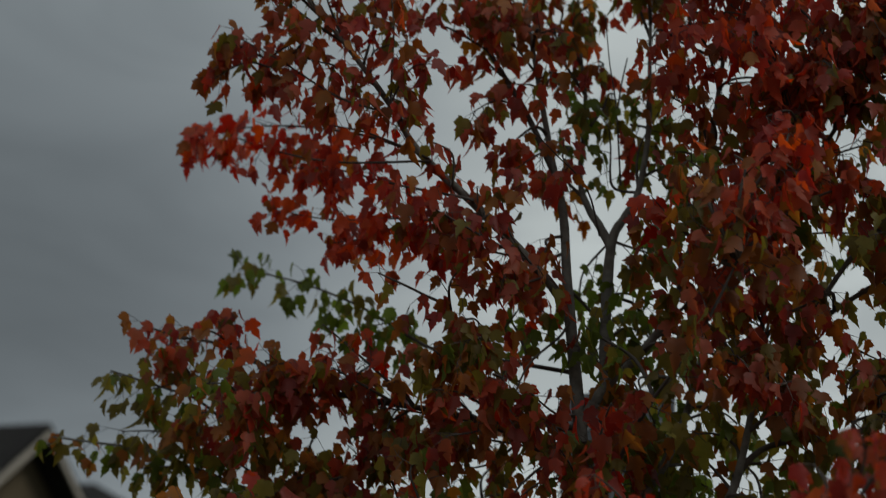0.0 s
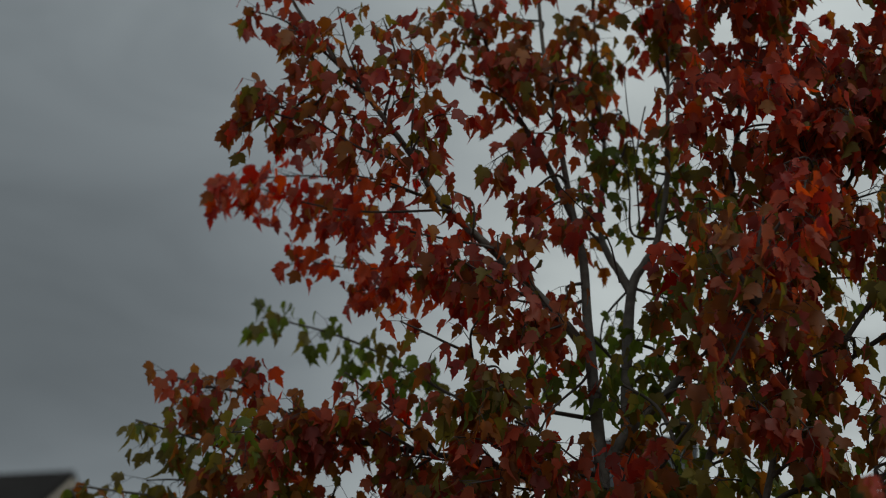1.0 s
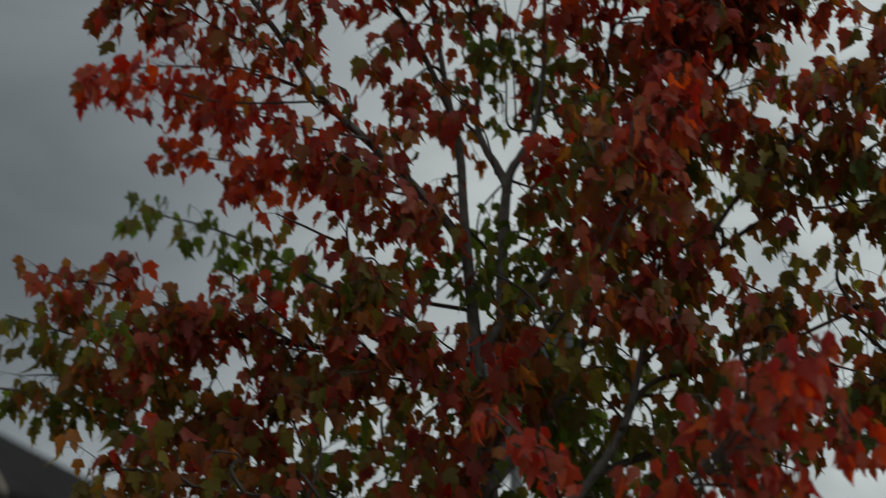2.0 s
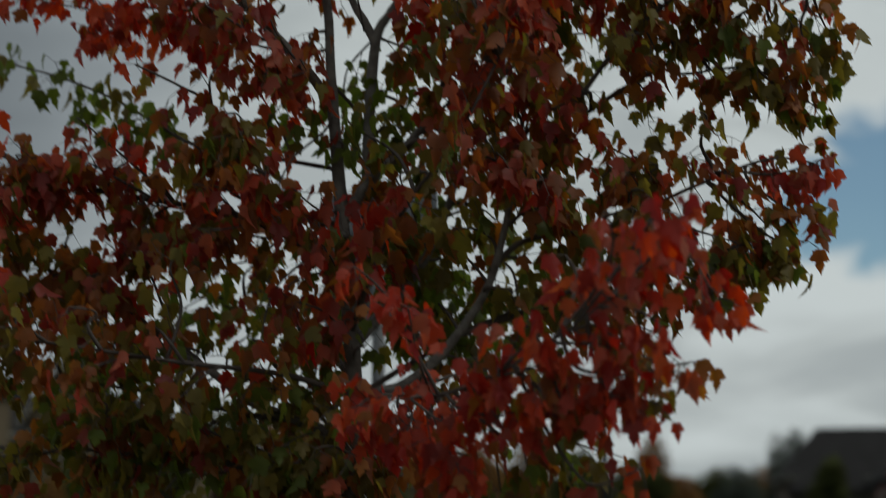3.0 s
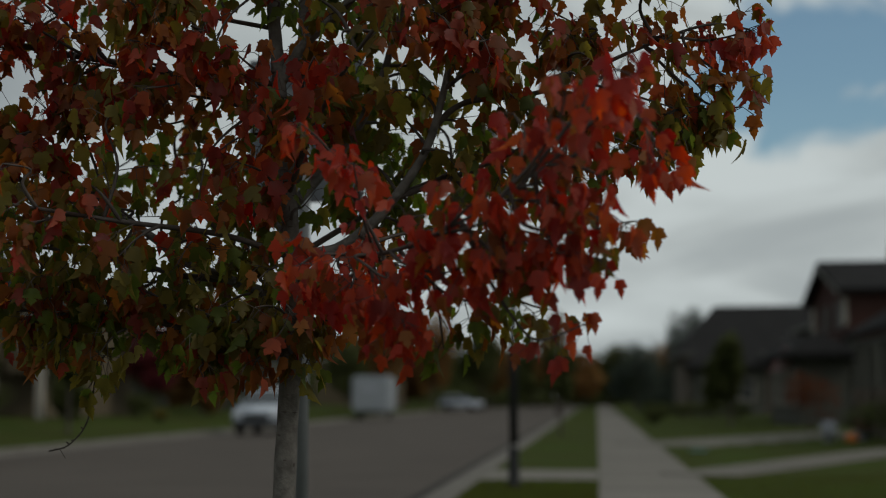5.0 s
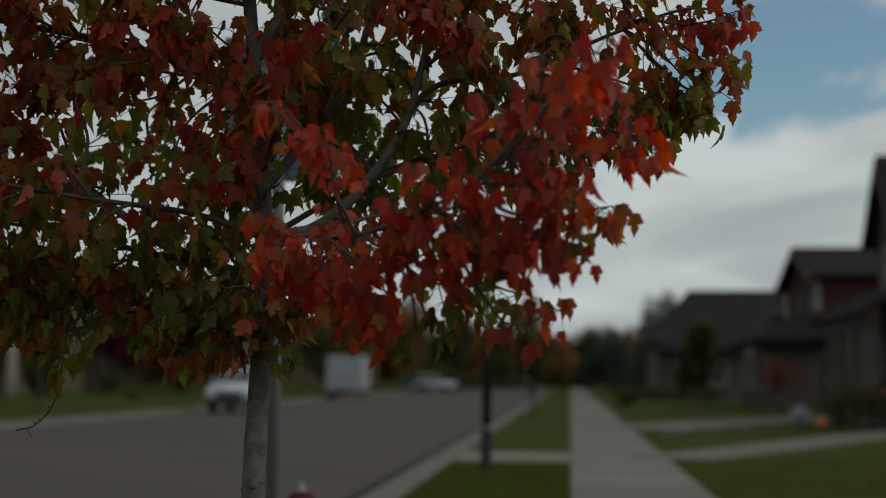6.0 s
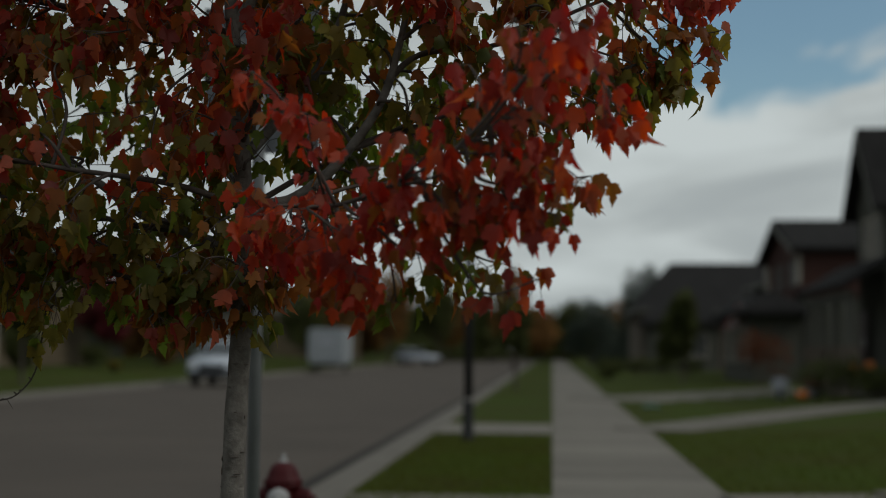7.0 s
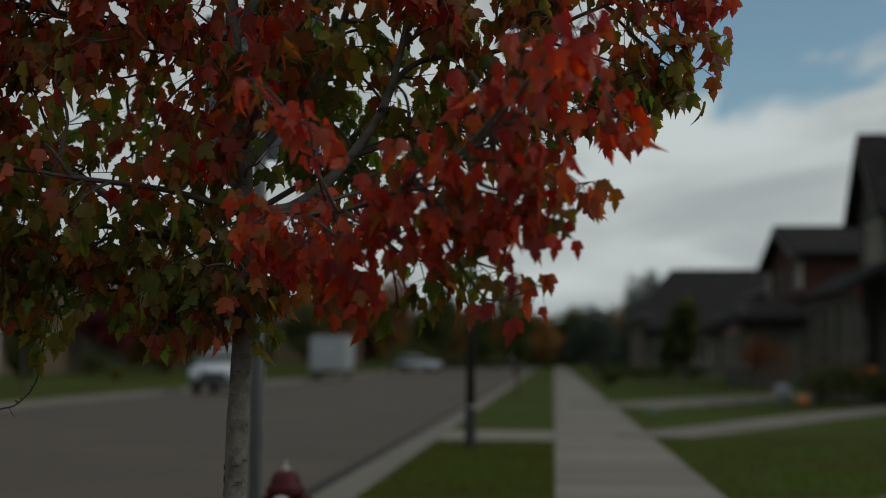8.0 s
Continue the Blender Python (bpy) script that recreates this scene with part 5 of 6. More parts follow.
def suv(at, label, paint="car_white", cladding=False):
    """An estate-shaped car, its nose towards -y."""
    ob = thing("car", label, "car", at, "parked cars")
    low = [(-2.35, 0.45), (-2.35, 0.78), (-2.2, 0.98), (-1.1, 1.08), (2.25, 1.1), (2.35, 0.95), (2.35, 0.42), (1.9, 0.28), (-2.1, 0.28)]
    bm = prism(low, -0.94, 0.94)
    bmesh.ops.bevel(bm, geom=[e for e in bm.edges], offset=0.06, segments=2, affect="EDGES")
    bm.transform(Matrix.Rotation(radians(90), 4, "Z"))
    body = part("body", bm, paint, ob, smooth=True)
    bm = prism([(-1.05, 1.06), (-0.35, 1.66), (1.9, 1.7), (2.2, 1.08)], -0.78, 0.78)
    bmesh.ops.bevel(bm, geom=[e for e in bm.edges], offset=0.05, segments=2, affect="EDGES")
    bm.transform(Matrix.Rotation(radians(90), 4, "Z"))
    cabin = part("cabin", bm, paint, ob, smooth=True)
    bm = prism([(-1.0, 1.12), (-0.98, 1.12), (-0.42, 1.58), (-0.44, 1.60)], -0.68, 0.68)
    bm.transform(Matrix.Translation((0, -0.035, 0.02)) @ Matrix.Rotation(radians(90), 4, "Z"))
    part("windscreen", bm, "glass", cabin, "dark windscreen")
    for s in (-1, 1):
        for a, b in ((-0.75, 0.3), (0.36, 1.2), (1.26, 1.95)):
            part("side_window", boxes((s * 0.782 - 0.006, s * 0.782 + 0.006, a, b, 1.14, 1.56), bevel=0.004), "glass", cabin)
        part("headlight", boxes((s * 0.72 - 0.17, s * 0.72 + 0.17, -2.375, -2.28, 0.72, 0.86), bevel=0.02), "headlight", body, "clear headlight")
        part("mirror", boxes((s * 0.98 - 0.09, s * 0.98 + 0.09, -0.85, -0.72, 1.1, 1.24), bevel=0.03), paint, body)
    part("grille", boxes((-0.5, 0.5, -2.37, -2.3, 0.56, 0.78), bevel=0.01), "black_paint", body, "black grille")
    part("bumper", boxes((-0.9, 0.9, -2.42, -2.25, 0.32, 0.5), bevel=0.04), "black_paint", body, "dark lower bumper")
    if cladding:
        for s in (-1, 1):
            part("sill_cladding", boxes((s * 0.955 - 0.02, s * 0.955 + 0.02, -2.2, 2.3, 0.3, 0.74), bevel=0.012), "black_paint", body, "dark lower body cladding")
        part("rear_bumper", boxes((-0.93, 0.93, 2.25, 2.42, 0.34, 0.78), bevel=0.04), "black_paint", body, "dark rear bumper")
        for s in (-1, 1):
            part("roof_rail", boxes((s * 0.66 - 0.02, s * 0.66 + 0.02, -0.3, 1.8, 1.71, 1.76), bevel=0.01), "black_paint", cabin, "dark roof rail")
    for x in (-0.84, 0.84):
        for y in (-1.45, 1.42):
            wheel(ob, x, y)


def camper():
    ob = thing("camper_trailer", "white box-shaped camper trailer parked by the far kerb", "trailer", pose(-15.8, 97, -0.14, rz=3))
    part("body", boxes((-1.25, 1.25, -3.2, 3.2, 0.55, 3.05), bevel=0.15), "camper_white", ob, smooth=False)
    part("window", boxes((-0.55, 0.55, -3.215, -3.19, 1.95, 2.35), bevel=0.01), "pot", ob, "grey shuttered window")
    part("drawbar", boxes((-0.06, 0.06, -4.4, -3.1, 0.5, 0.62), (-0.5, 0.5, -3.3, -3.15, 0.48, 0.6)), "black_paint", ob)
    part("chassis", boxes((-1.0, 1.0, -3.0, 3.0, 0.4, 0.55)), "black_paint", ob)
    for x in (-1.05, 1.05):
        wheel(ob, x, 0.4, 0.33, 0.2)


sign_post()
hydrant()
lamp_post()
def utility_pole():
    ob = thing("utility_pole", "pale grey utility pole at the end of the street", "pole", pose(-17.0, 198, 0))
    part("shaft", lathe([(0.42, -0.3), (0.38, 4.0), (0.3, 10.6), (0.1, 10.7)], 14), "trim", ob, smooth=True)
    part("crossarm", boxes((-1.1, 1.1, -0.1, 0.1, 9.6, 9.85), bevel=0.02), "trim_dark", ob)


utility_pole()
suv(pose(-14.35, 59.5, -0.145) @ Matrix.Diagonal((1.12, 1.05, 1.2, 1.0)), "white estate car parked at the far kerb")
suv(pose(-15.2, 29.2, -0.145) @ Matrix.Diagonal((1.0, 1.0, 1.1, 1.0)), "tall silver car with dark lower cladding at the far kerb", "car_silver", True)
suv(pose(-14.6, 148, -0.12, rz=70), "white car far down the street")
camper()


# ---- houses ----
def hip_roof(x0, x1, y0, y1, z, rise, over=0.45, hip=0.3, along_x=True):
    x0, x1, y0, y1 = x0 - over, x1 + over, y0 - over, y1 + over
    bm = bmesh.new()
    c = [bm.verts.new(p) for p in ((x0, y0, z), (x1, y0, z), (x1, y1, z), (x0, y1, z))]
    low = [bm.verts.new((v.co.x, v.co.y, z - 0.22)) for v in c]
    if along_x:
        h = (y1 - y0) * hip
        r = [bm.verts.new((x0 + h, (y0 + y1) / 2, z + rise)), bm.verts.new((x1 - h, (y0 + y1) / 2, z + rise))]
        fs = [(c[0], c[1], r[1], r[0]), (c[1], c[2], r[1]), (c[2], c[3], r[0], r[1]), (c[3], c[0], r[0])]
    else:
        h = (x1 - x0) * hip
        r = [bm.verts.new(((x0 + x1) / 2, y0 + h, z + rise)), bm.verts.new(((x0 + x1) / 2, y1 - h, z + rise))]
        fs = [(c[0], c[1], r[0]), (c[1], c[2], r[1], r[0]), (c[2], c[3], r[1]), (c[3], c[0], r[0], r[1])]
    for f in fs:
        bm.faces.new(f)
    for i in range(4):
        bm.faces.new((low[i], low[(i + 1) % 4], c[(i + 1) % 4], c[i]))
    bm.faces.new(list(reversed(low)))
    bmesh.ops.recalc_face_normals(bm, faces=bm.faces[:])
    return bm


def window(parent, face, a, z, w, h, trim="trim"):
    """A framed window on a wall: face = ("x", place, side) or ("y", place, side); a is where along the wall."""
    axis, at, s = face

    def put(a0, a1, d0, d1, z0, z1):
        d0, d1 = sorted((at + s * d0, at + s * d1))
        return (d0, d1, a0, a1, z0, z1) if axis == "x" else (a0, a1, d0, d1, z0, z1)

    t = 0.09
    win = part("window", boxes(put(a - w / 2 - t, a + w / 2 + t, 0.004, 0.07, z + h / 2, z + h / 2 + t), put(a - w / 2 - t, a + w / 2 + t, 0.004, 0.09, z - h / 2 - t, z - h / 2),
                               put(a - w / 2 - t, a - w / 2, 0.004, 0.07, z - h / 2, z + h / 2), put(a + w / 2, a + w / 2 + t, 0.004, 0.07, z - h / 2, z + h / 2)), trim, parent)
    part("pane", boxes(put(a - w / 2, a - 0.02, 0.008, 0.02, z - h / 2, z + h / 2)), "glass", win)
    part("pane", boxes(put(a + 0.02, a + w / 2, 0.008, 0.02, z - h / 2, z + h / 2)), "glass", win)
    part("mullion", boxes(put(a - 0.025, a + 0.025, 0.006, 0.05, z - h / 2, z + h / 2), put(a - w / 2, a + w / 2, 0.01, 0.045, z - 0.02, z + 0.02)), trim, win)


def gable(parent, x0, x1, y0, y1, z0, z1, rise, wall, trim="trim"):
    """A projecting gabled bay whose gable looks towards -y."""
    mid = (x0 + x1) / 2
    bay = part("gable", prism([(x0, z0), (x1, z0), (x1, z1), (mid, z1 + rise), (x0, z1)], y0, y1), wall, parent)
    o, t = 0.35, 0.18
    k = rise / (mid - x0)
    top = prism([(x0 - o, z1 - o * k), (mid, z1 + rise), (x1 + o, z1 - o * k), (x1 + o, z1 - o * k + t), (mid, z1 + rise + t * 1.3), (x0 - o, z1 - o * k + t)], y0 - 0.4, y1 + 0.6)
    part("gable_roof", top, "shingle", bay)
    part("rake_board", prism([(x0 - o, z1 - o * k - 0.12), (mid, z1 + rise - 0.12), (x1 + o, z1 - o * k - 0.12), (x1 + o, z1 - o * k + 0.06), (mid, z1 + rise + 0.06), (x0 - o, z1 - o * k + 0.06)], y0 - 0.46, y0 - 0.405), trim, bay, "pale rake board")
    return bay


def house(label, x0, x1, y0, y1, base, eave, rise, wall, hip=0.3, along_x=True, side=-1):
    """side: which way the street front looks along x."""
    ob = thing("house", label, "house", group="houses along the street")
    part("wall", boxes((x0, x1, y0, y1, base - 0.6, eave)), wall, ob)
    part("foundation", boxes((x0 - 0.08, x1 + 0.08, y0 - 0.08, y1 + 0.08, base - 0.7, base + 0.5)), "stone", ob, "stone foundation")
    part("roof", hip_roof(x0, x1, y0, y1, eave, rise, hip=hip, along_x=along_x), "shingle", ob, "dark shingle roof")
    for a, b, c, d in ((x0 - 0.5, x1 + 0.5, y0 - 0.52, y0 - 0.455), (x0 - 0.52, x0 - 0.455, y0 - 0.45, y1 + 0.45)):
        part("fascia", boxes((a, b, c, d, eave - 0.24, eave - 0.02)), "trim" if wall == "siding_tan" else "trim_dark", ob)
    return ob


def street_gable(parent, x0, x1, y0, y1, z0, z1, rise, wall, trim="trim", side=-1, over=0.45):
    """A gabled block whose gable looks at the street, towards -x (side -1) or +x (side 1)."""
    mid, o, t = (y0 + y1) / 2, 0.4, 0.2
    k = rise / (mid - y0)

    def turned(points, a, b):
        bm = prism(points, a, b)
        for v in bm.verts:
            v.co.x, v.co.y = v.co.y, v.co.x
        bmesh.ops.recalc_face_normals(bm, faces=bm.faces[:])
        return bm

    bay = part("gable", turned([(y0, z0), (y1, z0), (y1, z1), (mid, z1 + rise), (y0, z1)], x0, x1), wall, parent)
    part("gable_roof", turned([(y0 - o, z1 - o * k), (mid, z1 + rise), (y1 + o, z1 - o * k), (y1 + o, z1 - o * k + t), (mid, z1 + rise + t * 1.3), (y0 - o, z1 - o * k + t)], x0 - over, x1 + over), "shingle", bay)
    front = (x0 - over - 0.06, x0 - over - 0.005) if side < 0 else (x1 + over + 0.005, x1 + over + 0.06)
    part("rake_board", turned([(y0 - o, z1 - o * k - 0.14), (mid, z1 + rise - 0.14), (y1 + o, z1 - o * k - 0.14), (y1 + o, z1 - o * k + 0.05), (mid, z1 + rise + 0.05), (y0 - o, z1 - o * k + 0.05)], *front), trim, bay)
    return bay


# the near house: two storeys, street gable, porch and steps
h = house("dark two-storey house with a street gable and porch", 11.8, 22, 35.5, 44.2, 0.25, 6.0, 2.4, "siding_dark", 0.3)
street_gable(h, 10.6, 21, 44.6, 48.4, -0.3, 6.5, 2.25, "siding_dark", "trim_dark")
window(h, ("x", 10.6, -1), 45.6, 5.1, 0.8, 1.6)
window(h, ("x", 10.6, -1), 46.9, 5.1, 0.8, 1.6)
window(h, ("x", 11.8, -1), 41.5, 2.2, 1.6, 1.5)
part("porch", boxes((9.1, 10.4, 43.2, 50.0, -0.3, 0.75)), "stone", h, "stone porch base")
part("porch_roof", prism([(8.85, 3.45), (10.4, 4.35), (10.4, 4.55), (8.8, 3.62)], 42.8, 50.4), "shingle", h, "sloping porch roof")
part("porch_beam", boxes((9.1, 9.3, 43.2, 50, 3.2, 3.45)), "trim_dark", h)
for y in (43.35, 45.6, 47.8, 49.8):
    part("porch_post", boxes((9.1, 9.3, y - 0.1, y + 0.1, 1.7, 3.2)), "trim_dark", h)
    part("post_base", boxes((9.0, 9.42, y - 0.21, y + 0.21, 0.75, 1.7)), "stone", h)
d = part("door", boxes((10.32, 10.39, 46.3, 47.3, 0.75, 2.85), bevel=0.01), "door_paint", h, "dark front door")
part("handle", boxes((10.26, 10.32, 46.38, 46.42, 1.7, 1.95)), "alloy", d)
for i in range(4):
    part("step", boxes((9.2 + 0.02 * i, 11.2, 41.6 + 0.32 * i, 43.18, -0.1 + 0.002 * i, 0.25 + 0.15 * i)), "concrete", h)

# the middle house
h = house("house with a dark roof and a dull red upper wall", 11.6, 22, 71, 80, 0.3, 5.2, 1.6, "siding_dark", 0.3)
part("wall", boxes((10.9, 22, 60.6, 70.2, -0.3, 3.9)), "siding_dark", h)
street_gable(h, 10.8, 22, 60.5, 70.3, 3.9, 6.0, 1.45, "siding_red", "trim_dark")
for y in (62.6, 66.0):
    window(h, ("x", 10.8, -1), y, 5.0, 1.1, 1.0, "trim_dark")
for y in (60.8, 69.4):
    part("corner_board", boxes((10.66, 10.796, y - 0.28, y + 0.28, 4.5, 5.7)), "trim", h, "pale corner board")
part("lower_roof", hip_roof(8.4, 10.78, 60, 71, 3.3, 0.9, 0.35, 0.3, False), "shingle", h, "dark lower roof")
part("porch_wall", boxes((8.7, 10.78, 60.5, 70.5, -0.3, 3.08)), "siding_dark", h)
for y in (62.5, 65.5, 68.5):
    window(h, ("x", 8.7, -1), y, 1.8, 1.2, 1.4)

# the low house beyond
h = house("long low house with stone walls and dark roof", 5.9, 27, 92, 106, 0.3, 4.3, 3.5, "stone", 0.2)
for x in (7.6, 9.9, 12.6):
    window(h, ("y", 92, -1), x, 2.2, 1.2, 1.8)
part("garage_wall", boxes((6.2, 10.8, 90.2, 92.0, -0.3, 3.4)), "siding_dark", h)
part("lower_roof", hip_roof(6.0, 11, 89.8, 92.2, 3.4, 0.9, 0.3, 0.3), "shingle", h, "dark lower roof")
for x in (7.4, 9.6):
    window(h, ("y", 90.2, -1), x, 1.9, 0.9, 1.4)

# across the street
h = house("tan house with a tall street gable and dark roof", -36, -22.6, 32.2, 43, 0.6, 6.0, 2.5, "siding_tan", 0.3)
street_gable(h, -36, -22.4, 26.8, 31.8, 0.0, 6.2, 2.1, "siding_tan", "trim", 1, 0.9)
window(h, ("x", -22.4, 1), 28.4, 5.5, 1.0, 1.5)
window(h, ("x", -22.4, 1), 30.1, 5.5, 1.0, 1.5)
part("garage_door", boxes((-22.396, -22.34, 27.6, 31.0, 0.5, 2.9), bevel=0.01), "trim_dark", h, "dark garage door")
window(h, ("x", -22.6, 1), 34.5, 5.0, 1.2, 1.4)
window(h, ("x", -22.6, 1), 39, 5.0, 1.2, 1.4)
window(h, ("x", -22.6, 1), 38, 2.2, 1.6, 1.5)
h = house("tan house with pale gable boards across the street", -40, -25, 60, 72, 0.1, 5.6, 2.4, "siding_tan", 0.3)
gable(h, -29.8, -26.6, 58.4, 61, 3.0, 6.4, 2.3, "siding_tan")
gable(h, -26.4, -24.0, 59.0, 61, 2.6, 5.0, 1.7, "siding_tan")
window(h, ("y", 58.4, -1), -28.2, 5.2, 0.9, 1.4)
window(h, ("y", 59.0, -1), -25.2, 4.4, 0.8, 1.5)
window(h, ("y", 58.4, -1), -28.2, 2.0, 1.6, 1.4)
for x in (-26.4, -24.2):
    part("porch_post", boxes((x - 0.15, x + 0.15, 57.6, 57.9, 0, 2.8)), "trim", h)
h = house("brown house beyond the parked camper", -36, -23.5, 96, 110, 0.1, 4.6, 2.6, "siding_dark", 0.3)
window(h, ("x", -23.5, 1), 100, 2.2, 1.6, 1.4)
window(h, ("y", 96, -1), -25.5, 2.4, 1.6, 1.4)
h = house("tan house far along the street", -34, -21, 138, 152, 0.1, 5.4, 2.6, "siding_tan", 0.3)
window(h, ("y", 138, -1), -23.5, 2.4, 1.6, 1.4)
h = house("dark house closing the end of the street", -22, -8, 232, 246, 0.1, 5.0, 3.0, "siding_dark", 0.3)
window(h, ("y", 232, -1), -15, 2.4, 2.0, 1.6)


# ---- trees and bushes behind ----
def clumps(lobes, count, leaf, seed):
    """Many small tilted leaf faces through overlapping lobes (x, y, z, radius, height)."""
    r = random.Random(seed)
    verts, faces = [], []
    total = sum(l[3] ** 2 * l[4] for l in lobes)
    for x, y, z, rad, hgt in lobes:
        for _ in range(int(count * rad * rad * hgt / total)):
            d = Vector((r.gauss(0, 1), r.gauss(0, 1), r.gauss(0, 1))).normalized() * (r.random() ** 0.4)
            c = Vector((x + d.x * rad, y + d.y * rad, z + d.z * hgt))
            a = Vector((r.uniform(-1, 1), r.uniform(-1, 1), r.uniform(-1, 1))).normalized()
            b = a.orthogonal().normalized()
            s = leaf * r.uniform(0.6, 1.3)
            i = len(verts)
            verts += [tuple(c - a * s), tuple(c + b * s * 0.6), tuple(c + a * s), tuple(c - b * s * 0.6 + a.cross(b) * s * 0.3)]
            faces.append((i, i + 1, i + 2, i + 3))
    me = bpy.data.meshes.new("crown")
    me.from_pydata(verts, [], faces)
    return me


def tree(label, x, y, height, spread, mat, seed, stem=0.3, name="tree", leaf=0.16, count=2600):
    r = random.Random(seed)
    ob = thing(name, label, "tree", pose(x, y, 0), "street trees")
    bm = bmesh.new()
    rad = 0.02 + height * 0.014
    tube(bm, spline(V((0, 0, -0.2), (r.uniform(-0.1, 0.1), 0, height * 0.3), (r.uniform(-0.2, 0.2), 0, height * 0.85)), 5), [rad * (1 - i / 13) for i in range(11)], 8, 0.06, r)
    for k in range(6):
        a, z = k * 1.05 + r.random(), height * r.uniform(stem, 0.6)
        tube(bm, V((0, 0, z), (math.cos(a) * spread * 0.3, math.sin(a) * spread * 0.3, z + height * 0.12), (math.cos(a) * spread * 0.7, math.sin(a) * spread * 0.7, z + height * 0.22)), [rad * 0.4, rad * 0.25, rad * 0.08], 5)
    part("trunk", bm, "bark_fine", ob, smooth=True)
    mid = height * (1 + stem) / 2
    half = height * (1 - stem) / 2
    lobes = [(0, 0, mid, spread * 0.6, half * 0.9)]
    for k in range(9):
        a = r.uniform(0, 6.283)
        lobes.append((math.cos(a) * spread * 0.55, math.sin(a) * spread * 0.55, mid + r.uniform(-0.7, 0.6) * half, spread * r.uniform(0.3, 0.45), half * r.uniform(0.3, 0.45)))
    me = clumps(lobes, count, leaf, seed)
    me.materials.append(M[mat])
    part("crown", me, "", ob)


def conifer(label, x, y, height, spread, seed):
    ob = thing("conifer", label, "tree", pose(x, y, 0), "evergreens")
    part("trunk", lathe([(0.12, -0.2), (0.1, height * 0.3), (0.02, height)], 8), "bark_fine", ob)
    lobes = []
    for k in range(14):
        f = k / 13
        lobes.append((random.Random(seed + k).uniform(-0.15, 0.15), 0, height * (0.06 + 0.92 * f), spread * (1 - f) * 0.95 + 0.12, height * 0.06))
    me = clumps(lobes, 2600, 0.14, seed)
    me.materials.append(M["conifer"])
    part("crown", me, "", ob)


def bush(label, x, y, z, w, h, mat, seed, leaf=0.07):
    ob = thing("bush", label, "bush", pose(x, y, z), "garden bushes")
    r = random.Random(seed)
    bm = bmesh.new()
    for k in range(5):
        a = k * 1.26
        tube(bm, V((0, 0, -0.1), (math.cos(a) * w * 0.2, math.sin(a) * w * 0.2, h * 0.4), (math.cos(a) * w * 0.35, math.sin(a) * w * 0.35, h * 0.75)), [0.02, 0.014, 0.006], 5)
    part("stems", bm, "bark_fine", ob, "woody stems").name = "stem"
    lobes = [(r.uniform(-0.3, 0.3) * w, r.uniform(-0.3, 0.3) * w, h * r.uniform(0.35, 0.7), w * 0.28, h * 0.32) for _ in range(7)]
    me = clumps(lobes, 900, leaf, seed)
    me.materials.append(M[mat])
    part("crown", me, "", ob)


tree("dark red ornamental tree on the far lawn", -23.0, 70, 5.4, 2.1, "bush_red", 21, 0.3)
tree("small green tree in a front lawn", 5.6, 60, 4.2, 1.1, "bush_green", 22, 0.25)
tree("orange autumn tree along the street", -3.2, 112, 8.8, 2.4, "bush_rust", 23, 0.15, count=3400)
tree("young green street tree on the grass strip", -1.4, 52, 3.4, 0.7, "bush_green", 24, 0.4)
tree("broad green tree past the houses", 3.4, 122, 6.6, 2.6, "conifer", 25, 0.1)
tree("green tree behind a roof", 8.0, 118, 9.2, 2.6, "conifer", 26, 0.2)
tree("green tree behind a roof", 11.5, 116, 8.6, 2.2, "conifer", 27, 0.2)
tree("olive tree at the end of the street", -8.0, 175, 9.0, 4.5, "bush_green", 28, 0.15, leaf=0.3)
tree("rust-coloured tree at the end of the street", -14.0, 180, 9.5, 4.5, "bush_rust", 29, 0.15, leaf=0.3)
tree("green tree at the end of the street", -24.0, 170, 9.0, 5.0, "bush_green", 30, 0.15, leaf=0.3)
tree("rust-coloured tree along the grass strip", -1.2, 150, 6.5, 2.8, "bush_rust", 36, 0.12, leaf=0.24)
tree("green tree beyond the pavement", 1.5, 165, 7.5, 4.0, "bush_green", 31, 0.1, leaf=0.3)
tree("rust-coloured tree beyond the pavement", 8.5, 175, 8.5, 4.5, "bush_rust", 32, 0.1, leaf=0.3)
tree("green tree across the street", -20.5, 112, 6.5, 2.4, "bush_green", 33, 0.2)
tree("green street tree across the street", -19.0, 48, 5.0, 1.4, "bush_green", 34, 0.35)
conifer("dark narrow evergreen by a low roof", 6.2, 112, 8.4, 1.6, 41)
conifer("dark narrow evergreen beside the pavement", 5.2, 128, 6.6, 2.0, 42)
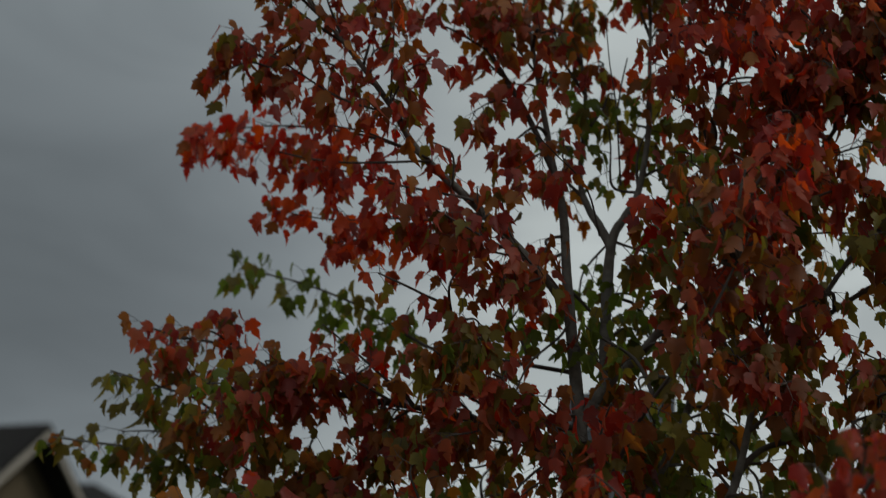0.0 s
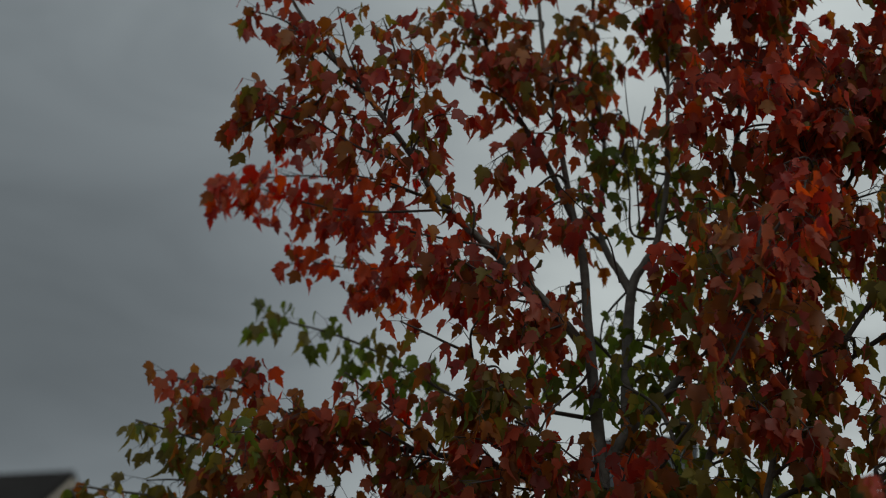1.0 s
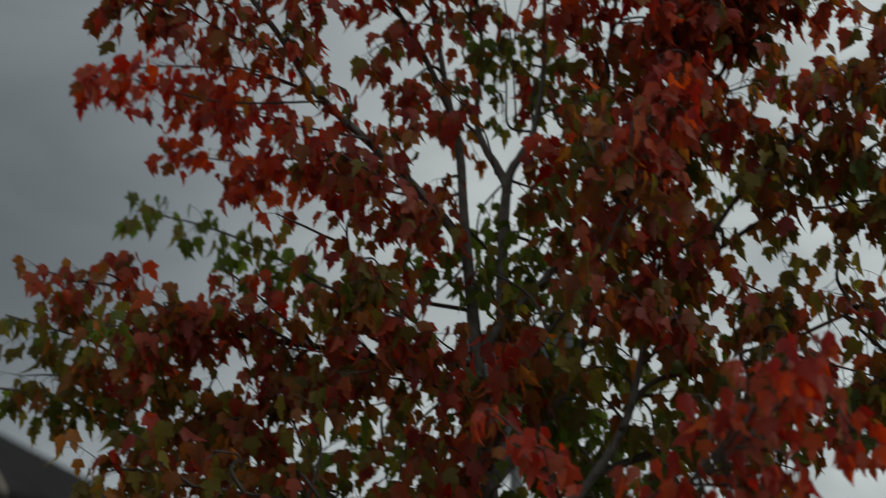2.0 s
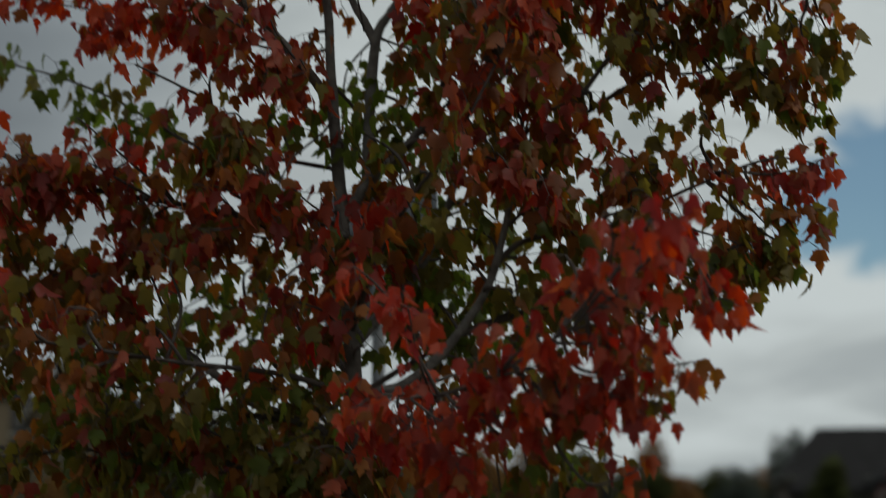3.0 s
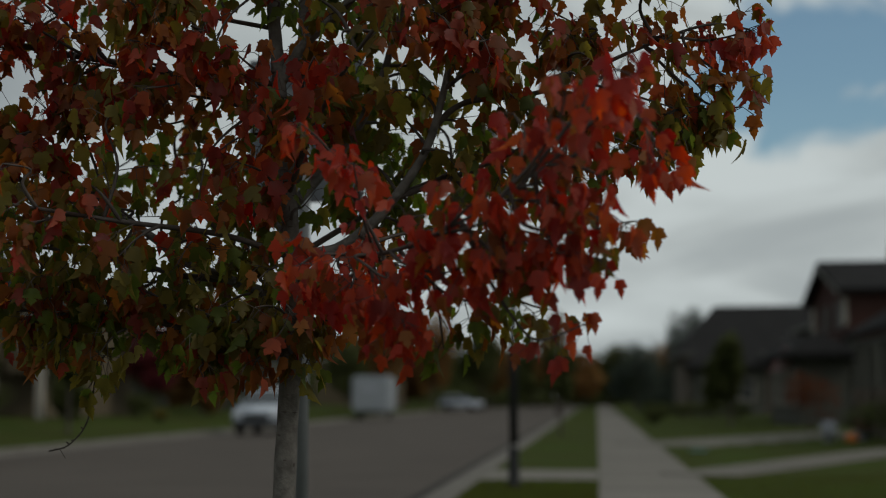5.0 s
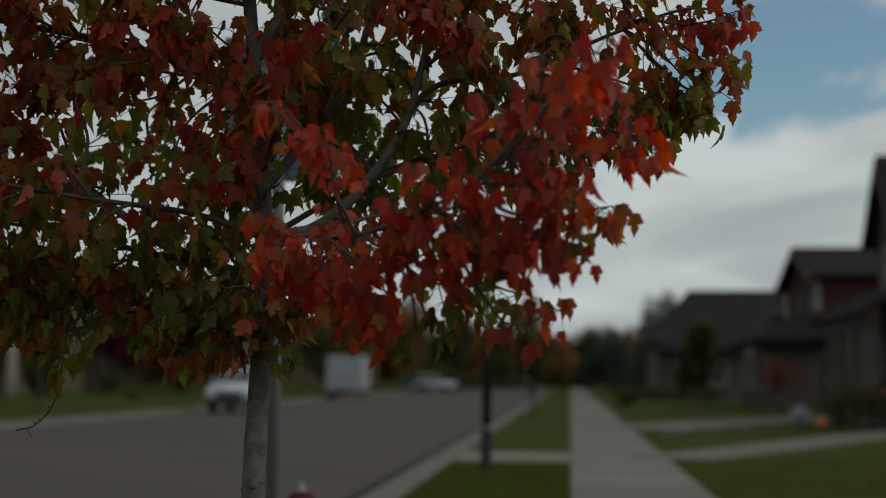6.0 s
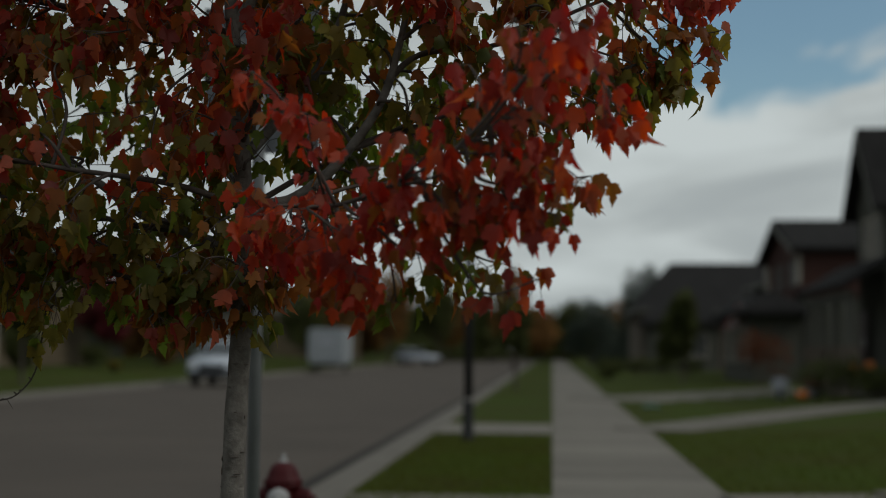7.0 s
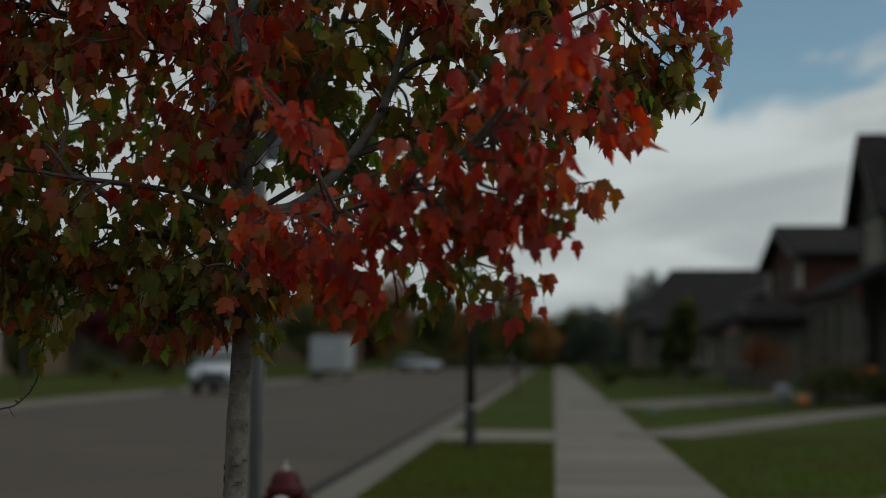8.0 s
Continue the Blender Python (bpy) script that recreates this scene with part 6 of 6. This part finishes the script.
for i, (x, y, z, w, hh, mat, lab) in enumerate((
        (8.4, 56, 0.13, 2.1, 2.4, "bush_maroon", "rust-red bush beside a driveway"), (8.3, 41.6, 0.12, 2.2, 1.3, "bush_green", "green shrub beside porch steps"), (9.6, 41.2, 0.15, 1.8, 1.1, "bush_green", "green shrub beside porch steps"),
        (3.6, 84, 0.05, 1.7, 1.1, "bush_green", "green bush in a front bed"), (5.0, 83, 0.06, 1.9, 1.2, "bush_green", "green bush in a front bed"), (6.5, 82, 0.1, 1.9, 1.1, "bush_green", "green bush in a front bed"), (8.0, 81, 0.12, 1.7, 1.0, "bush_green", "green bush in a front bed"),
        (2.9, 70, 0.02, 1.1, 0.8, "bush_green", "low green bush beside the pavement"), (-22.6, 66, 0.48, 1.7, 1.3, "bush_green", "dark green bush on the far lawn"), (-20.5, 63, 0.30, 0.7, 0.6, "leaf_olive", "small yellowing bush on the far lawn"), (-25.5, 55, 0.60, 2.2, 1.5, "bush_green", "dark green bush on the far lawn"),
        (-21.0, 80, 0.35, 2.0, 1.4, "bush_green", "green bush on the far lawn"), (-22.0, 90, 0.45, 2.6, 1.6, "bush_rust", "brown bush on the far lawn"), (-19.5, 120, 0.21, 3.0, 1.6, "bush_green", "green bush far along the street"))):
    bush(lab, x, y, z, w, hh, mat, 50 + i)


woods_lobes, wr = [], random.Random(90)
for i in range(46):
    woods_lobes.append((wr.uniform(-75, 45), wr.uniform(205, 235), wr.uniform(2.0, 5.0), wr.uniform(3.5, 6.0), wr.uniform(3.0, 5.5)))
woods_mesh = clumps(woods_lobes, 30000, 0.42, 91)
woods_mesh.materials.append(M["bush_green"])
tagged(new("woods", woods_mesh), "dark green belt of trees closing the street", "trees", kind="stuff")
low_lobes = [(wr.uniform(-34, 14), wr.uniform(196, 203), wr.uniform(0.5, 1.6), wr.uniform(1.8, 2.8), wr.uniform(0.9, 1.7)) for i in range(60)]
hedge_mesh = clumps(low_lobes, 12000, 0.3, 92)
hedge_mesh.materials.append(M["bush_green"])
tagged(new("hedge", hedge_mesh), "low dark green shrubs closing the end of the street", "hedge", kind="stuff")
for i, (x, y, hh) in enumerate(((-31, 130, 7.5), (-27, 118, 6.0), (-38, 88, 8.0), (-30, 160, 8.5), (-19.5, 150, 6.5), (-44, 76, 8.5), (-16.8, 140, 10.0), (-12.6, 152, 9.5), (-20.5, 128, 9.6), (-27.5, 116, 11.5), (-24.6, 88, 9.0), (-32, 90, 10.5), (-22.5, 77, 7.6))):
    tree("olive tree between houses across the street", x, y, hh, hh * 0.36, "bush_green" if i % 2 else "bush_rust", 100 + i, 0.15, leaf=0.24)


for i, (x, y, hh) in enumerate(((-24.5, 50, 3.4), (-27, 57, 4.2), (-22.5, 57, 2.6), (-21.5, 75, 3.2), (-20.3, 92, 4.6), (-25, 84, 5.0))):
    tree("green garden tree on the far lawn", x, y, hh, hh * 0.34, "bush_green" if i % 3 else "bush_rust", 120 + i, 0.12, leaf=0.13)


# ---- small things by the porch ----
def pumpkin(x, y, z, r):
    ob = thing("pumpkin", "orange pumpkin beside the porch steps", "pumpkin", pose(x, y, z), "porch pumpkins")
    bm = bmesh.new()
    bmesh.ops.create_uvsphere(bm, u_segments=24, v_segments=10, radius=r)
    for v in bm.verts:
        a = math.atan2(v.co.y, v.co.x)
        k = 1 + 0.09 * math.cos(a * 9)
        v.co.x, v.co.y, v.co.z = v.co.x * k, v.co.y * k, v.co.z * 0.78 + r * 0.76
    part("shell", bm, "pumpkin", ob, smooth=True)
    part("stem", lathe([(r * 0.14, r * 1.4), (r * 0.09, r * 1.7), (r * 0.11, r * 1.8)], 7), "bark_fine", ob)


def potted(x, y, z, mat, pot, seed):
    ob = thing("potted_plant", "potted autumn flowers beside the porch steps", "plant", pose(x, y, z), "porch pots")
    part("pot", lathe([(0.13, 0), (0.18, 0.26), (0.2, 0.27), (0.2, 0.31), (0.17, 0.31), (0.16, 0.24)], 16), pot, ob, smooth=True)
    me = clumps([(0, 0, 0.46, 0.27, 0.2)], 350, 0.035, seed)
    me.materials.append(M[mat])
    part("flowers", me, "", ob).name = "flower_head"


pumpkin(7.35, 41.3, 0.1, 0.18)
pumpkin(9.2, 43.0, 0.82, 0.2)
pumpkin(9.75, 43.2, 0.95, 0.18)
potted(6.75, 41.6, 0.1, "pot", "pot", 71)
potted(7.7, 41.8, 0.11, "mum_pink", "pot", 72)
potted(8.0, 42.4, 0.12, "mum_pink", "pot", 73)


def valve_box():
    ob = thing("valve_box", "small teal plastic valve box lid in the lawn", "valve box", pose(2.6, 36.5, 0.02))
    part("lid", boxes((-0.22, 0.22, -0.16, 0.16, 0.0, 0.07), bevel=0.02), "lid_teal", ob)
    part("rim", boxes((-0.26, 0.26, -0.2, 0.2, -0.1, 0.03), bevel=0.02), "black_paint", ob)


def flag():
    ob = thing("flag", "striped flag hanging from a slanted pole on a house", "flag", pose(9.5, 63.0, 3.0))
    part("pole", lathe([(0.015, 0), (0.015, 1.5)], 8, Matrix.Rotation(radians(-50), 4, "Y")), "alloy", ob)
    for i in range(7):
        bm = bmesh.new()
        rows = [[bm.verts.new((-0.35 - 0.11 * i - 0.1 * j, 0.05 * math.sin(2.2 * j + i), 0.75 - 0.16 * j - 0.02 * i)) for j in range(8)], [bm.verts.new((-0.35 - 0.11 * (i + 1) - 0.1 * j, 0.05 * math.sin(2.2 * j + i + 1), 0.75 - 0.16 * j - 0.02 * (i + 1))) for j in range(8)]]
        for j in range(7):
            bm.faces.new((rows[0][j], rows[1][j], rows[1][j + 1], rows[0][j + 1]))
        geo = bmesh.ops.solidify(bm, geom=bm.faces[:], thickness=0.004)
        part("stripe", bm, "flag_red" if i % 2 == 0 else "flag_white", ob)


valve_box()
flag()

# ---- pavement slabs ----
for i in range(150):
    s = part("slab", slab_mesh, "", pavement)
    s.matrix_basis = pose(0, -10 + 1.82 * i, 0.0, 0, 0, 0)
